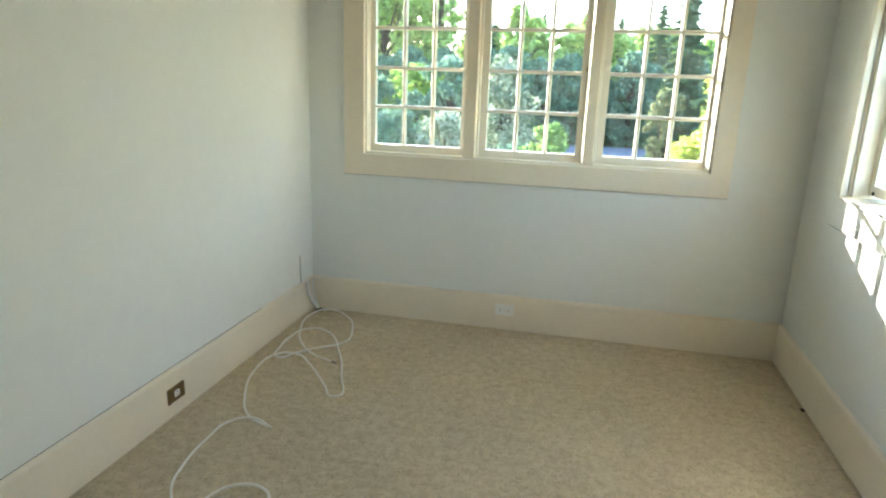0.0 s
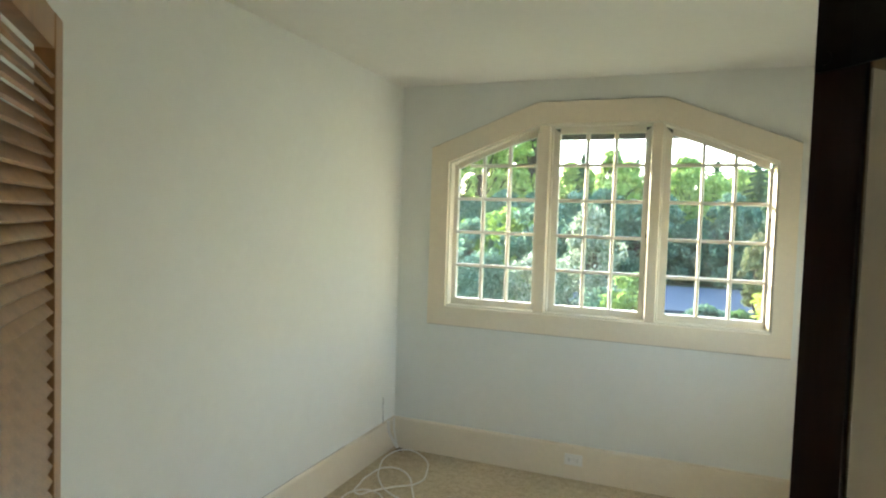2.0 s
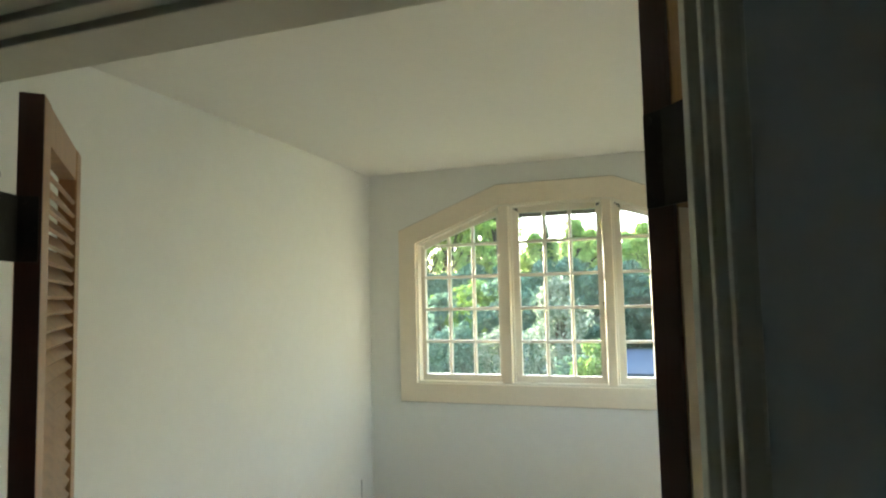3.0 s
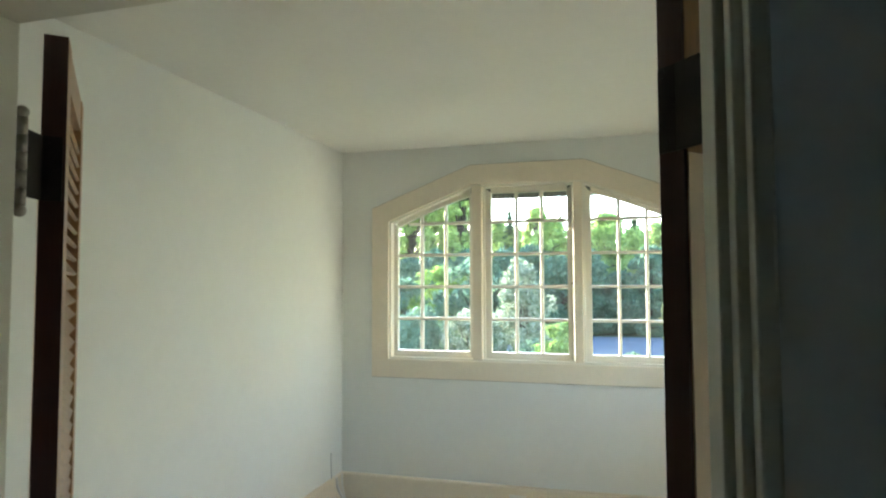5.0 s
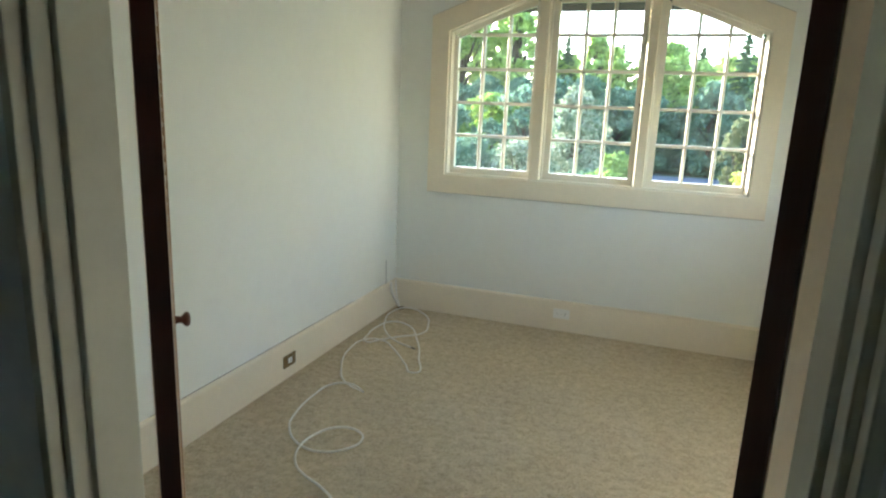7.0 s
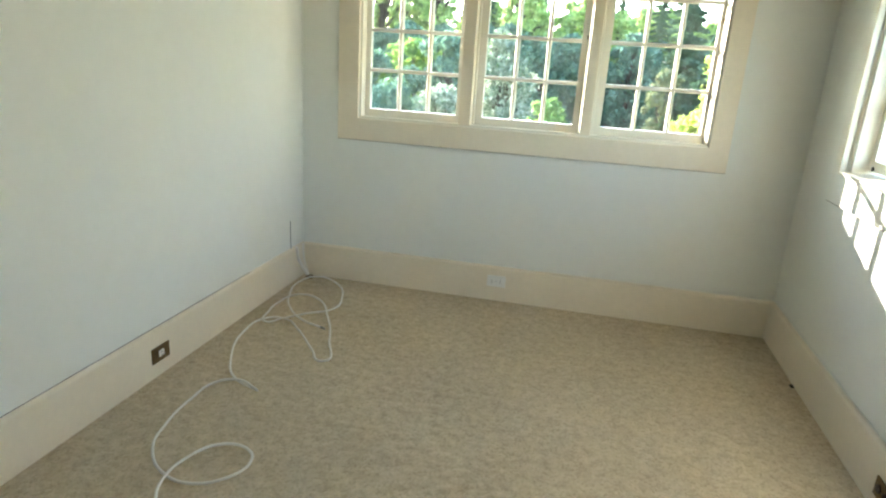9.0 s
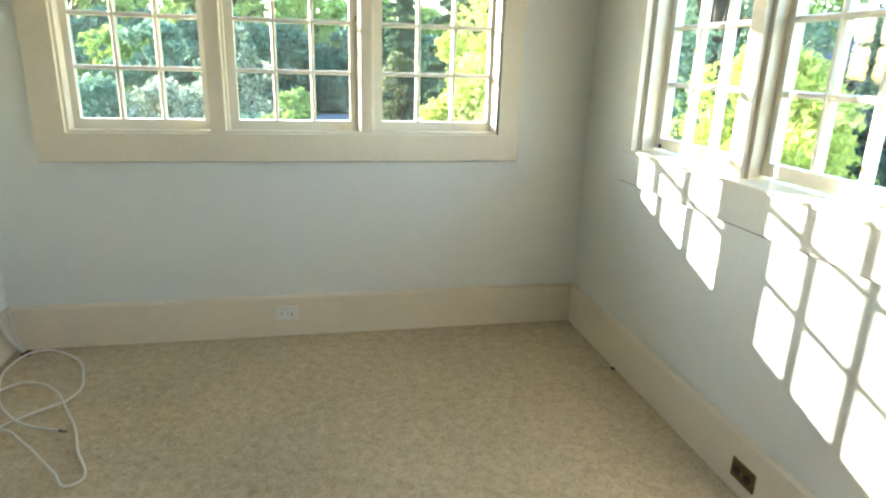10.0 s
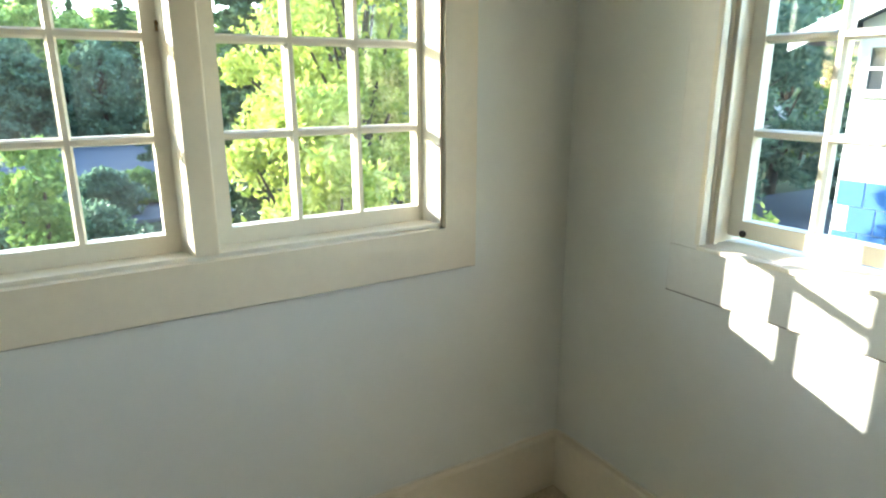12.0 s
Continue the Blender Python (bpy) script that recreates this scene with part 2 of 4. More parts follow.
def cylinder(bm, r1, r2, depth, m, sides=20):
    ret = bmesh.ops.create_cone(bm, cap_ends=True, segments=sides, radius1=r1, radius2=r2, depth=depth)
    bmesh.ops.transform(bm, matrix=m, verts=ret["verts"])
    return bm


def lathe(profile, sides=24):
    """A turned form: (radius, height) pairs about z."""
    bm = bmesh.new()
    rings = []
    for r, h in profile:
        rings.append([bm.verts.new((r * math.cos(2 * math.pi * k / sides), r * math.sin(2 * math.pi * k / sides), h)) for k in range(sides)])
    for a, b in zip(rings, rings[1:]):
        for k in range(sides):
            j = (k + 1) % sides
            bm.faces.new((a[k], a[j], b[j], b[k]))
    bm.faces.new(rings[0])
    bm.faces.new(list(reversed(rings[-1])))
    return bm


def tube(name, points, radius, mat, parent=None, label="", sides=8, closed_ends=True):
    """A round cord along points, smoothed."""
    cu = bpy.data.curves.new(name, "CURVE")
    cu.dimensions, cu.bevel_depth, cu.bevel_resolution, cu.resolution_u, cu.use_fill_caps = "3D", radius, 3, 10, True
    sp = cu.splines.new("BEZIER")
    sp.bezier_points.add(len(points) - 1)
    for bp, p in zip(sp.bezier_points, points):
        bp.co = p
        bp.handle_left_type = bp.handle_right_type = "AUTO"
    cu.materials.append(mat)
    tmp = bpy.data.objects.new("tmp", cu)
    me = bpy.data.meshes.new_from_object(tmp)
    me.name = name
    bpy.data.objects.remove(tmp)
    me.polygons.foreach_set("use_smooth", [True] * len(me.polygons))
    ob = new(name, me)
    ob.parent = parent
    if label:
        ob["label"] = label
    return ob


# ---- the room: sizes ----
LEFT, RIGHT, FAR, NEAR, TOP = -1.402, 1.498, 3.788, 0.118, 2.586
HALL_Y = 0.0
DOOR_L, DOOR_R, DOOR_TOP = -0.197, 0.661, 1.966

# outline of the arched opening in the far wall, clockwise from the lower left
ARCH = [(-1.03, 1.055), (-1.03, 2.055), (-0.40, 2.30), (0.36, 2.30), (1.00, 2.05), (1.00, 1.055)]
ARCH_OUT = [(-1.157, 0.925), (-1.157, 2.153), (-0.416, 2.44), (0.375, 2.44), (1.106, 2.152), (1.106, 0.925)]

# floor: a sheet of carpet with a little unevenness in its pile
bm = bmesh.new()
NX, NY = 230, 330
grid = [[bm.verts.new((LEFT - 0.05 + (RIGHT - LEFT + 0.1) * i / NX, HALL_Y + (FAR - HALL_Y + 0.05) * j / NY, 0)) for j in range(NY + 1)] for i in range(NX + 1)]
for i in range(NX + 1):
    for j in range(NY + 1):
        v = grid[i][j]
        v.co.z = -0.004 + 0.003 * noise.noise(v.co * 30) + random.uniform(-0.002, 0.002)
for i in range(NX):
    for j in range(NY):
        bm.faces.new((grid[i][j], grid[i + 1][j], grid[i + 1][j + 1], grid[i][j + 1]))
floor = tagged(part("floor", bm, CARPET, smooth=True), "beige speckled wall-to-wall carpet", "carpet", kind="structure")

bm = one_box((LEFT - 0.15, -2.6, -0.25), (RIGHT + 0.15, FAR + 0.2, -0.012))
tagged(part("subfloor", bm, HALL), "floor slab under the carpet", "floor", kind="structure")
bm = one_box((LEFT - 0.15, -2.6, -0.012), (RIGHT + 0.15, HALL_Y, -0.004))
tagged(part("hall_floor", bm, HALL), "dark hall floor outside the doorway", "floor", kind="structure")

# ceiling
bm = one_box((LEFT - 0.2, NEAR - 0.24, TOP), (RIGHT + 0.2, FAR + 0.2, TOP + 0.15))
tagged(part("ceiling", bm, CEIL), "plain off-white painted plaster ceiling", "ceiling", kind="structure")
bm = one_box((LEFT - 0.2, -2.6, 2.45), (RIGHT + 0.2, HALL_Y, 2.6))
tagged(part("hall_ceiling", bm, HALL), "dark hall ceiling", "ceiling", kind="structure")

# far wall with the arched opening
bm = bmesh.new()
Y0, Y1 = FAR, FAR + 0.13
prism(bm, [(LEFT - 0.15, 0), (RIGHT + 0.145, 0), (RIGHT + 0.145, 1.055), (LEFT - 0.15, 1.055)], "y", Y0, Y1)
prism(bm, [(LEFT - 0.15, 1.055), (-1.03, 1.055), (-1.03, 2.055), (-1.03, TOP), (LEFT - 0.15, TOP)], "y", Y0, Y1)
prism(bm, [(1.00, 1.055), (RIGHT + 0.145, 1.055), (RIGHT + 0.145, TOP), (1.00, TOP), (1.00, 2.05)], "y", Y0, Y1)
prism(bm, [(-1.03, 2.055), (-0.40, 2.30), (0.36, 2.30), (1.00, 2.05), (1.00, TOP), (-1.03, TOP)], "y", Y0, Y1)
tagged(part("wall_far", bm, WALL), "pale cool white plaster wall with arched window opening", "wall", kind="structure")

# left wall
bm = one_box((LEFT - 0.15, HALL_Y, 0), (LEFT, FAR, TOP))
tagged(part("wall_left", bm, WALL), "plain pale cool white plaster wall", "wall", kind="structure")

# right wall with its window opening
RW0, RW1, RWB, RWT = 1.90, 3.262, 1.045, 1.93
bm = bmesh.new()
X0, X1 = RIGHT, RIGHT + 0.145
prism(bm, [(HALL_Y, 0), (FAR, 0), (FAR, RWB), (HALL_Y, RWB)], "x", X0, X1)
prism(bm, [(HALL_Y, RWB), (RW0, RWB), (RW0, RWT), (HALL_Y, RWT)], "x", X0, X1)
prism(bm, [(RW1, RWB), (FAR, RWB), (FAR, RWT), (RW1, RWT)], "x", X0, X1)
prism(bm, [(HALL_Y, RWT), (FAR, RWT), (FAR, TOP), (HALL_Y, TOP)], "x", X0, X1)
tagged(part("wall_right", bm, WALL), "pale cool white plaster wall with paned window", "wall", kind="structure")

# wall of the doorway: room side pale, hall side dark
bm = bmesh.new()
for lo, hi, mt, nm in ((HALL_Y + 0.02, NEAR, WALL, "wall_near"), (HALL_Y, HALL_Y + 0.02, HALL, "hall_wall_near")):
    bm = bmesh.new()
    prism(bm, [(LEFT, 0), (DOOR_L - 0.034, 0), (DOOR_L - 0.034, TOP), (LEFT, TOP)], "y", lo, hi)
    prism(bm, [(DOOR_R + 0.034, 0), (RIGHT, 0), (RIGHT, TOP), (DOOR_R + 0.034, TOP)], "y", lo, hi)
    prism(bm, [(DOOR_L - 0.034, DOOR_TOP + 0.034), (DOOR_R + 0.034, DOOR_TOP + 0.034), (DOOR_R + 0.034, TOP), (DOOR_L - 0.034, TOP)], "y", lo, hi)
    tagged(part(nm, bm, mt), "plaster wall round the double doorway", "wall", kind="structure")

# hall shell
bm = bmesh.new()
box(bm, (LEFT - 0.15, -2.6, 0), (LEFT, HALL_Y, 2.45))
tagged(part("hall_wall_left", bm, HALL), "dark painted hall wall", "wall", kind="structure")
bm = one_box((RIGHT, -2.6, 0), (RIGHT + 0.15, HALL_Y, 2.45))
tagged(part("hall_wall_right", bm, HALL), "dark painted hall wall", "wall", kind="structure")
bm = one_box((LEFT - 0.15, -2.75, -0.012), (RIGHT + 0.15, -2.6, 2.6))
tagged(part("hall_wall_back", bm, HALL), "dark painted hall wall", "wall", kind="structure")


# baseboards with a rounded cap
def baseboard(name, a, b, inward):
    """Along the wall from a to b (x, y); inward: the unit step into the room."""
    bm = bmesh.new()
    A, B, N = Vector((*a, 0)), Vector((*b, 0)), Vector((*inward, 0))
    prof = [(0, 0), (0.020, 0), (0.020, 0.207), (0.016, 0.215), (0.007, 0.220), (0, 0.221)]
    ra = [bm.verts.new(A + N * d + Vector((0, 0, z))) for d, z in prof]
    rb = [bm.verts.new(B + N * d + Vector((0, 0, z))) for d, z in prof]
    for i in range(len(prof)):
        j = (i + 1) % len(prof)
        bm.faces.new((ra[i], ra[j], rb[j], rb[i]))
    bm.faces.new(ra)
    bm.faces.new(list(reversed(rb)))
    return tagged(part(name, bm, TRIM), "tall cream painted baseboard", "baseboard", kind="structure")


baseboard("baseboard_far", (LEFT + 0.02, FAR), (RIGHT - 0.02, FAR), (0, -1))
baseboard("baseboard_left", (LEFT, NEAR), (LEFT, FAR), (1, 0))
baseboard("baseboard_right", (RIGHT, NEAR), (RIGHT, FAR), (-1, 0))
baseboard("baseboard_near_left", (LEFT + 0.02, NEAR), (DOOR_L - 0.09, NEAR), (0, 1))
baseboard("baseboard_near_right", (DOOR_R + 0.09, NEAR), (RIGHT - 0.02, NEAR), (0, 1))

# ---- far window ----
window_far = tagged(empty("window_far", (0, FAR, 0.925)), "cream painted three-light window with small panes and angled arch head", "window", kind="structure")


def under(ob, parent):
    ob.parent = parent
    ob.matrix_parent_inverse = parent.matrix_world.inverted()
    return ob


def wpart(name, bm, mat, parent, label=""):
    return under(part(name, bm, mat, None, label), parent)


bpy.context.view_layer.update()
CF = FAR - 0.024
casing = [
    ("casing_bottom", [ARCH_OUT[0], ARCH_OUT[5], ARCH[5], ARCH[0]]),
    ("casing_side", [ARCH_OUT[0], ARCH[0], ARCH[1], ARCH_OUT[1]]),
    ("casing_side", [ARCH[5], ARCH_OUT[5], ARCH_OUT[4], ARCH[4]]),
    ("casing_head", [ARCH[1], ARCH[2], ARCH_OUT[2], ARCH_OUT[1]]),
    ("casing_head", [ARCH[2], ARCH[3], ARCH_OUT[3], ARCH_OUT[2]]),
    ("casing_head", [ARCH[3], ARCH[4], ARCH_OUT[4], ARCH_OUT[3]]),
]
for nm, outline in casing:
    bm = prism(bmesh.new(), outline, "y", CF, FAR)
    wpart(nm, bm, TRIM, window_far)
# lining of the opening
bm = bmesh.new()
T = 0.012
inner = [(-1.03 + T, 1.055 + T), (-1.03 + T, 2.047), (-0.398, 2.30 - T), (0.358, 2.30 - T), (1.0 - T, 2.042), (1.0 - T, 1.055 + T)]
for i in range(6):
    j = (i + 1) % 6
    prism(bm, [ARCH[i], ARCH[j], inner[j], inner[i]], "y", FAR + 0.001, FAR + 0.134)
wpart("lining", bm, SASH, window_far)
POSTS = [(-0.405, -0.335), (0.300, 0.358)]
for a, b in POSTS:
    wpart("mullion_post", one_box((a, CF + 0.004, 1.067), (b, FAR + 0.118, 2.288), 0.004), TRIM, window_far)
    wpart("stop_bead", one_box((b, FAR + 0.036, 1.067), (b + 0.012, FAR + 0.060, 2.285), 0.003), SASH, window_far)
# splayed stops on the side of each light that faces the sun
for x, w, top in ((-0.405, 0.010, 2.27), (0.300, 0.014, 2.285), (0.988, 0.014, 2.03)):
    bm = prism(bmesh.new(), [(x - w, FAR + 0.0695), (x - 0.0005, FAR + 0.0695), (x - 0.0005, FAR - 0.012)], "z", 1.068, top)
    wpart("splayed_stop", bm, SASH, window_far)


def head_at(x):
    """Height of the opening's head at x."""
    if x < -0.40:
        return 2.055 + (x + 1.03) / 0.63 * 0.245
    if x > 0.36:
        return 2.30 - (x - 0.36) / 0.64 * 0.25
    return 2.30


ROWS_Z = [1.343, 1.575, 1.807, 2.039]
SASH_Y = FAR + 0.090


def bar(bm, a, b, w, d, y):
    """A flat bar between two (x, z) points, w wide and d deep, about the plane y, with a chamfered inner face."""
    A, B = Vector((a[0], 0, a[1])), Vector((b[0], 0, b[1]))
    u = (B - A).normalized()
    s = Vector((-u.z, 0, u.x))
    prof = [(-w / 2, d / 2), (-w / 2, -d / 6), (-w / 4, -d / 2), (w / 4, -d / 2), (w / 2, -d / 6), (w / 2, d / 2)]
    ra = [bm.verts.new(A + s * p + Vector((0, y + q, 0))) for p, q in prof]
    rb = [bm.verts.new(B + s * p + Vector((0, y + q, 0))) for p, q in prof]
    for i in range(6):
        j = (i + 1) % 6
        bm.faces.new((ra[i], ra[j], rb[j], rb[i]))
    bm.faces.new(ra)
    bm.faces.new(list(reversed(rb)))


def sash(parent, x0, x1, g0, g1, gb, top, curved, y=SASH_Y):
    """A three-column casement: opening x0..x1, glass g0..g1 from gb up to the head."""
    s = empty("sash")
    under(s, parent)
    bm = bmesh.new()
    t0, t1 = top(x0) - 0.012, top(x1) - 0.012
    prism(bm, [(x0, gb - 0.045), (g0, gb - 0.045), (g0, top(g0) - 0.05), (x0, t0)], "y", y - 0.02, y + 0.02)
    wpart("stile", bm, SASH, s)
    bm = prism(bmesh.new(), [(g1, gb - 0.045), (x1, gb - 0.045), (x1, t1), (g1, top(g1) - 0.05)], "y", y - 0.02, y + 0.02)
    wpart("stile", bm, SASH, s)
    wpart("bottom_rail", prism(bmesh.new(), [(g0, gb - 0.045), (g1, gb - 0.045), (g1, gb), (g0, gb)], "y", y - 0.02, y + 0.02), SASH, s)
    # head rail, bowed upwards a little where the head slopes
    n = 8
    xs = [g0 + (g1 - g0) * k / n for k in range(n + 1)]
    bow = [curved * math.sin(math.pi * k / n) for k in range(n + 1)]
    low = [(x, top(x) - 0.055 + b) for x, b in zip(xs, bow)]
    high = [(x, max(top(x) - 0.010, z + 0.008)) for x, z in low]
    bm = bmesh.new()
    for k in range(n):
        prism(bm, [low[k], low[k + 1], high[k + 1], high[k]], "y", y - 0.02, y + 0.02)
    wpart("head_rail", bm, SASH, s)

    def glass_top(x):
        k = min(max((x - g0) / (g1 - g0) * n, 0), n - 1e-6)
        i = int(k)
        return low[i][1] + (low[i + 1][1] - low[i][1]) * (k - i)
    cols = [g0 + (g1 - g0) * k / 3 for k in range(4)]
    for x in cols[1:3]:
        bm = bmesh.new()
        bar(bm, (x, gb), (x, glass_top(x)), 0.023, 0.036, y)
        wpart("muntin", bm, SASH, s)
    for z in ROWS_Z:
        xa, xb = g0, g1
        ok = [x for x in [g0 + (g1 - g0) * k / 60 for k in range(61)] if glass_top(x) > z + 0.012]
        if not ok:
            continue
        xa, xb = min(ok), max(ok)
        bm = bmesh.new()
        bar(bm, (xa, z), (xb, z), 0.022, 0.034, y)
        wpart("muntin", bm, SASH, s)
    # one pane for each light, each set at its own slight tilt
    zs = [gb] + ROWS_Z + [9]
    for c in range(3):
        for r in range(len(zs) - 1):
            xa, xb = cols[c] + 0.004, cols[c + 1] - 0.004
            za = zs[r] + 0.004
            zc, zd = min(zs[r + 1] - 0.004, glass_top(xa)), min(zs[r + 1] - 0.004, glass_top(xb))
            if zc < za + 0.01 and zd < za + 0.01:
                continue
            zc, zd = max(zc, za + 0.001), max(zd, za + 0.001)
            bm = bmesh.new()
            tilt = random.uniform(-0.0012, 0.0012)
            q = [(xa, za, -tilt), (xb, za, tilt), (xb, zd, tilt), (xa, zc, -tilt)]
            f = [bm.verts.new((x, y + dy - 0.0015, z)) for x, z, dy in q]
            g = [bm.verts.new((x, y + dy + 0.0015, z)) for x, z, dy in q]
            bm.faces.new(f)
            bm.faces.new(list(reversed(g)))
            for k in range(4):
                bm.faces.new((f[k], g[k], g[(k + 1) % 4], f[(k + 1) % 4]))
            pane = wpart("pane", bm, GLASS, s)
            pane.visible_shadow = False
    return s


sash(window_far, -1.018, -0.405, -0.988, -0.440, 1.112, head_at, 0.012)
sash(window_far, -0.335, 0.300, -0.283, 0.252, 1.112, head_at, 0.0)
sash(window_far, 0.358, 0.988, 0.412, 0.958, 1.112, head_at, 0.012)

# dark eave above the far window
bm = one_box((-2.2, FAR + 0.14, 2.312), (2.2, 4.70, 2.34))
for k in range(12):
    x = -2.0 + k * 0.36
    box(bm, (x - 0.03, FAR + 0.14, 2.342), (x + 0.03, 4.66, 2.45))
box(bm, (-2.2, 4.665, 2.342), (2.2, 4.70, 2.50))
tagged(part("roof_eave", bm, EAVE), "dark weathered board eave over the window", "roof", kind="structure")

# ---- right window: two lights ----
window_right = tagged(empty("window_right", (RIGHT, 2.6, 1.0)), "cream painted side window with small panes in sunlight", "window", kind="structure")
bpy.context.view_layer.update()
RX = RIGHT - 0.004
for nm, a, b, mt in (
    ("casing_side", (RX - 0.012, RW1 - 0.002, RWB - 0.008), (RIGHT, RW1 + 0.09, RWT + 0.09), SIDECASE),
    ("casing_side", (RX - 0.012, RW0 - 0.09, RWB - 0.008), (RIGHT, RW0 + 0.002, RWT + 0.09), SIDECASE),
    ("casing_head", (RX - 0.012, RW0 + 0.002, RWT), (RIGHT, RW1 - 0.002, RWT + 0.09), SIDECASE),
    ("casing_bottom", (RX - 0.012, RW0 - 0.09, 0.902), (RIGHT, RW1 + 0.09, RWB - 0.008), SIDECASE),
    ("stool", (RX - 0.022, RW0 + 0.002, RWB - 0.008), (RIGHT - 0.001, RW1 - 0.002, RWB + 0.005), SASH),
    ("reveal_edge", (RX - 0.020, RW1 - 0.010, RWB + 0.005), (RIGHT + 0.012, RW1 + 0.006, RWT), SASH),
    ("sill", (RIGHT - 0.001, RW0 + 0.011, RWB - 0.001), (RIGHT + 0.149, RW1 - 0.011, RWB + 0.006), SASH),
    ("mullion_post", (RIGHT + 0.045, 2.535, RWB + 0.006), (RIGHT + 0.145, 2.645, RWT - 0.011), TRIM),
    ("stop_bead", (RIGHT + 0.022, 2.555, RWB + 0.006), (RIGHT + 0.045, 2.625, RWT - 0.011), SASH),
    ("stop_bead", (RIGHT + 0.018, RW1 - 0.024, RWB + 0.006), (RIGHT + 0.034, RW1 - 0.010, RWT - 0.011), SASH),
):
    wpart(nm, one_box(a, b, 0.003), mt, window_right)
bm = bmesh.new()
box(bm, (RIGHT + 0.002, RW1 - 0.010, RWB), (RIGHT + 0.149, RW1, RWT))
box(bm, (RIGHT + 0.002, RW0, RWB), (RIGHT + 0.149, RW0 + 0.010, RWT))
box(bm, (RIGHT + 0.002, RW0 + 0.01, RWT - 0.010), (RIGHT + 0.149, RW1 - 0.01, RWT))
wpart("lining", bm, SASH, window_right)

# each side sash is built along x and then turned to face the side wall
def side_sash(y_hi, y_lo, g_hi, g_lo):
    """y falls from y_hi (far end) to y_lo; the same make as the far window's."""
    holder = empty("sash_holder")
    bpy.context.view_layer.update()
    s = sash(holder, -y_hi, -y_lo, -g_hi, -g_lo, 1.112, lambda x: RWT, 0.0, 0.0)
    bpy.context.view_layer.update()
    turn = Matrix.Translation((RIGHT + 0.112, 0, 0)) @ Matrix.Rotation(radians(-90), 4, "Z")
    for o in s.children:
        o.parent = None
        o.matrix_world = turn
    s.parent = window_right
    s.matrix_parent_inverse = window_right.matrix_world.inverted()
    for o in [q for q in bpy.data.objects if q.name.split(".")[0] in ("stile", "bottom_rail", "head_rail", "muntin", "pane") and q.parent is None]:
        o.parent = s
        o.matrix_parent_inverse = Matrix.Identity(4)
        o.matrix_basis = turn
    bpy.data.objects.remove(holder)
    return s


side_sash(RW1 - 0.011, 2.646, 3.212, 2.675)
side_sash(2.534, RW0 + 0.011, 2.503, 1.945)

# ---- doorway ----
frame_door = tagged(empty("door_frame", (0.18, 0.09, 0)), "cream painted door frame with moulded stops", "door frame", kind="structure")
bpy.context.view_layer.update()
# each side steps outwards towards the hall: jamb face, stop, bead, edge
STEPS = (("jamb", 0.0, 0.050, 0.130), ("stop", 0.009, 0.020, 0.050), ("bead", 0.018, -0.004, 0.020))
for nm, out, y0, y1 in STEPS:
    wpart(nm, one_box((DOOR_L - 0.034, y0, 0), (DOOR_L - out, y1, DOOR_TOP + out), 0.003), JAMB, frame_door)
    wpart(nm, one_box((DOOR_R + out, y0, 0), (DOOR_R + 0.034, y1, DOOR_TOP + out), 0.003), JAMB, frame_door)
    wpart("head_" + nm, one_box((DOOR_L - 0.034, y0, DOOR_TOP + out), (DOOR_R + 0.034, y1, DOOR_TOP + 0.034), 0.003), JAMB, frame_door)


def louvred_leaf(name, side, T):
    """A louvred leaf: hinge stile at the origin, running along +x, its room face towards +y; side: 1 or -1 picks the knob's face."""
    W, H, S = 0.430, 1.967, 0.058
    leaf = empty(name)
    part("hinge_stile", one_box((0.001, 0, 0), (S, T, H), 0.002), WOOD, leaf)
    part("stile", one_box((W - S, 0, 0), (W, T, H), 0.002), WOOD, leaf)
    # thin dark face that paints in the shade on the hinge edge
    part("hinge_edge", one_box((-0.004, 0.0005, 0.0005), (0.0005, T - 0.0005, H - 0.0005)), EDGE, leaf, "wood hinge edge with its shade painted in")
    for z0, z1 in ((0, 0.17), (H - 0.062, H)):
        part("rail", one_box((S, 0.002, z0), (W - S, T - 0.002, z1), 0.001), WOOD, leaf)
    y_back = (T, T + 0.0015) if side < 0 else (-0.0015, 0)
    # cream face on the hinge stile's back, ending below the upper hinge
    part("painted_face", one_box((0.001, y_back[0], 0.004), (S - 0.002, y_back[1], 1.735)), LEAFBACK, leaf, "cream face on the back of the hinge stile")
    me = None
    z = 0.17 + 0.016
    while z < H - 0.062 - 0.018:
        if me is None:
            bm = one_box((S, -0.0205, -0.0035), (W - S, 0.0205, 0.0035), 0.0012, Matrix.Rotation(radians(-52 * side), 4, "X"))
            sl = part("slat", bm, WOOD, leaf)
            me = sl.data
        else:
            sl = new("slat", me)
            sl.parent = leaf
        sl.location = (0, T / 2, z)
        z += 0.0272
    # turned wooden knob on the free stile
    k = part("knob", lathe([(0.009, 0), (0.008, 0.007), (0.0075, 0.012), (0.012, 0.016), (0.016, 0.020), (0.017, 0.025), (0.0145, 0.029), (0.009, 0.031), (0.002, 0.032)]), KNOB, leaf, "turned dark red wood knob", True)
    face = T if side > 0 else 0
    k.matrix_basis = Matrix.Translation((W - S / 2, face, 1.017)) @ Matrix.Rotation(radians(-90 * side), 4, "X")
    return leaf


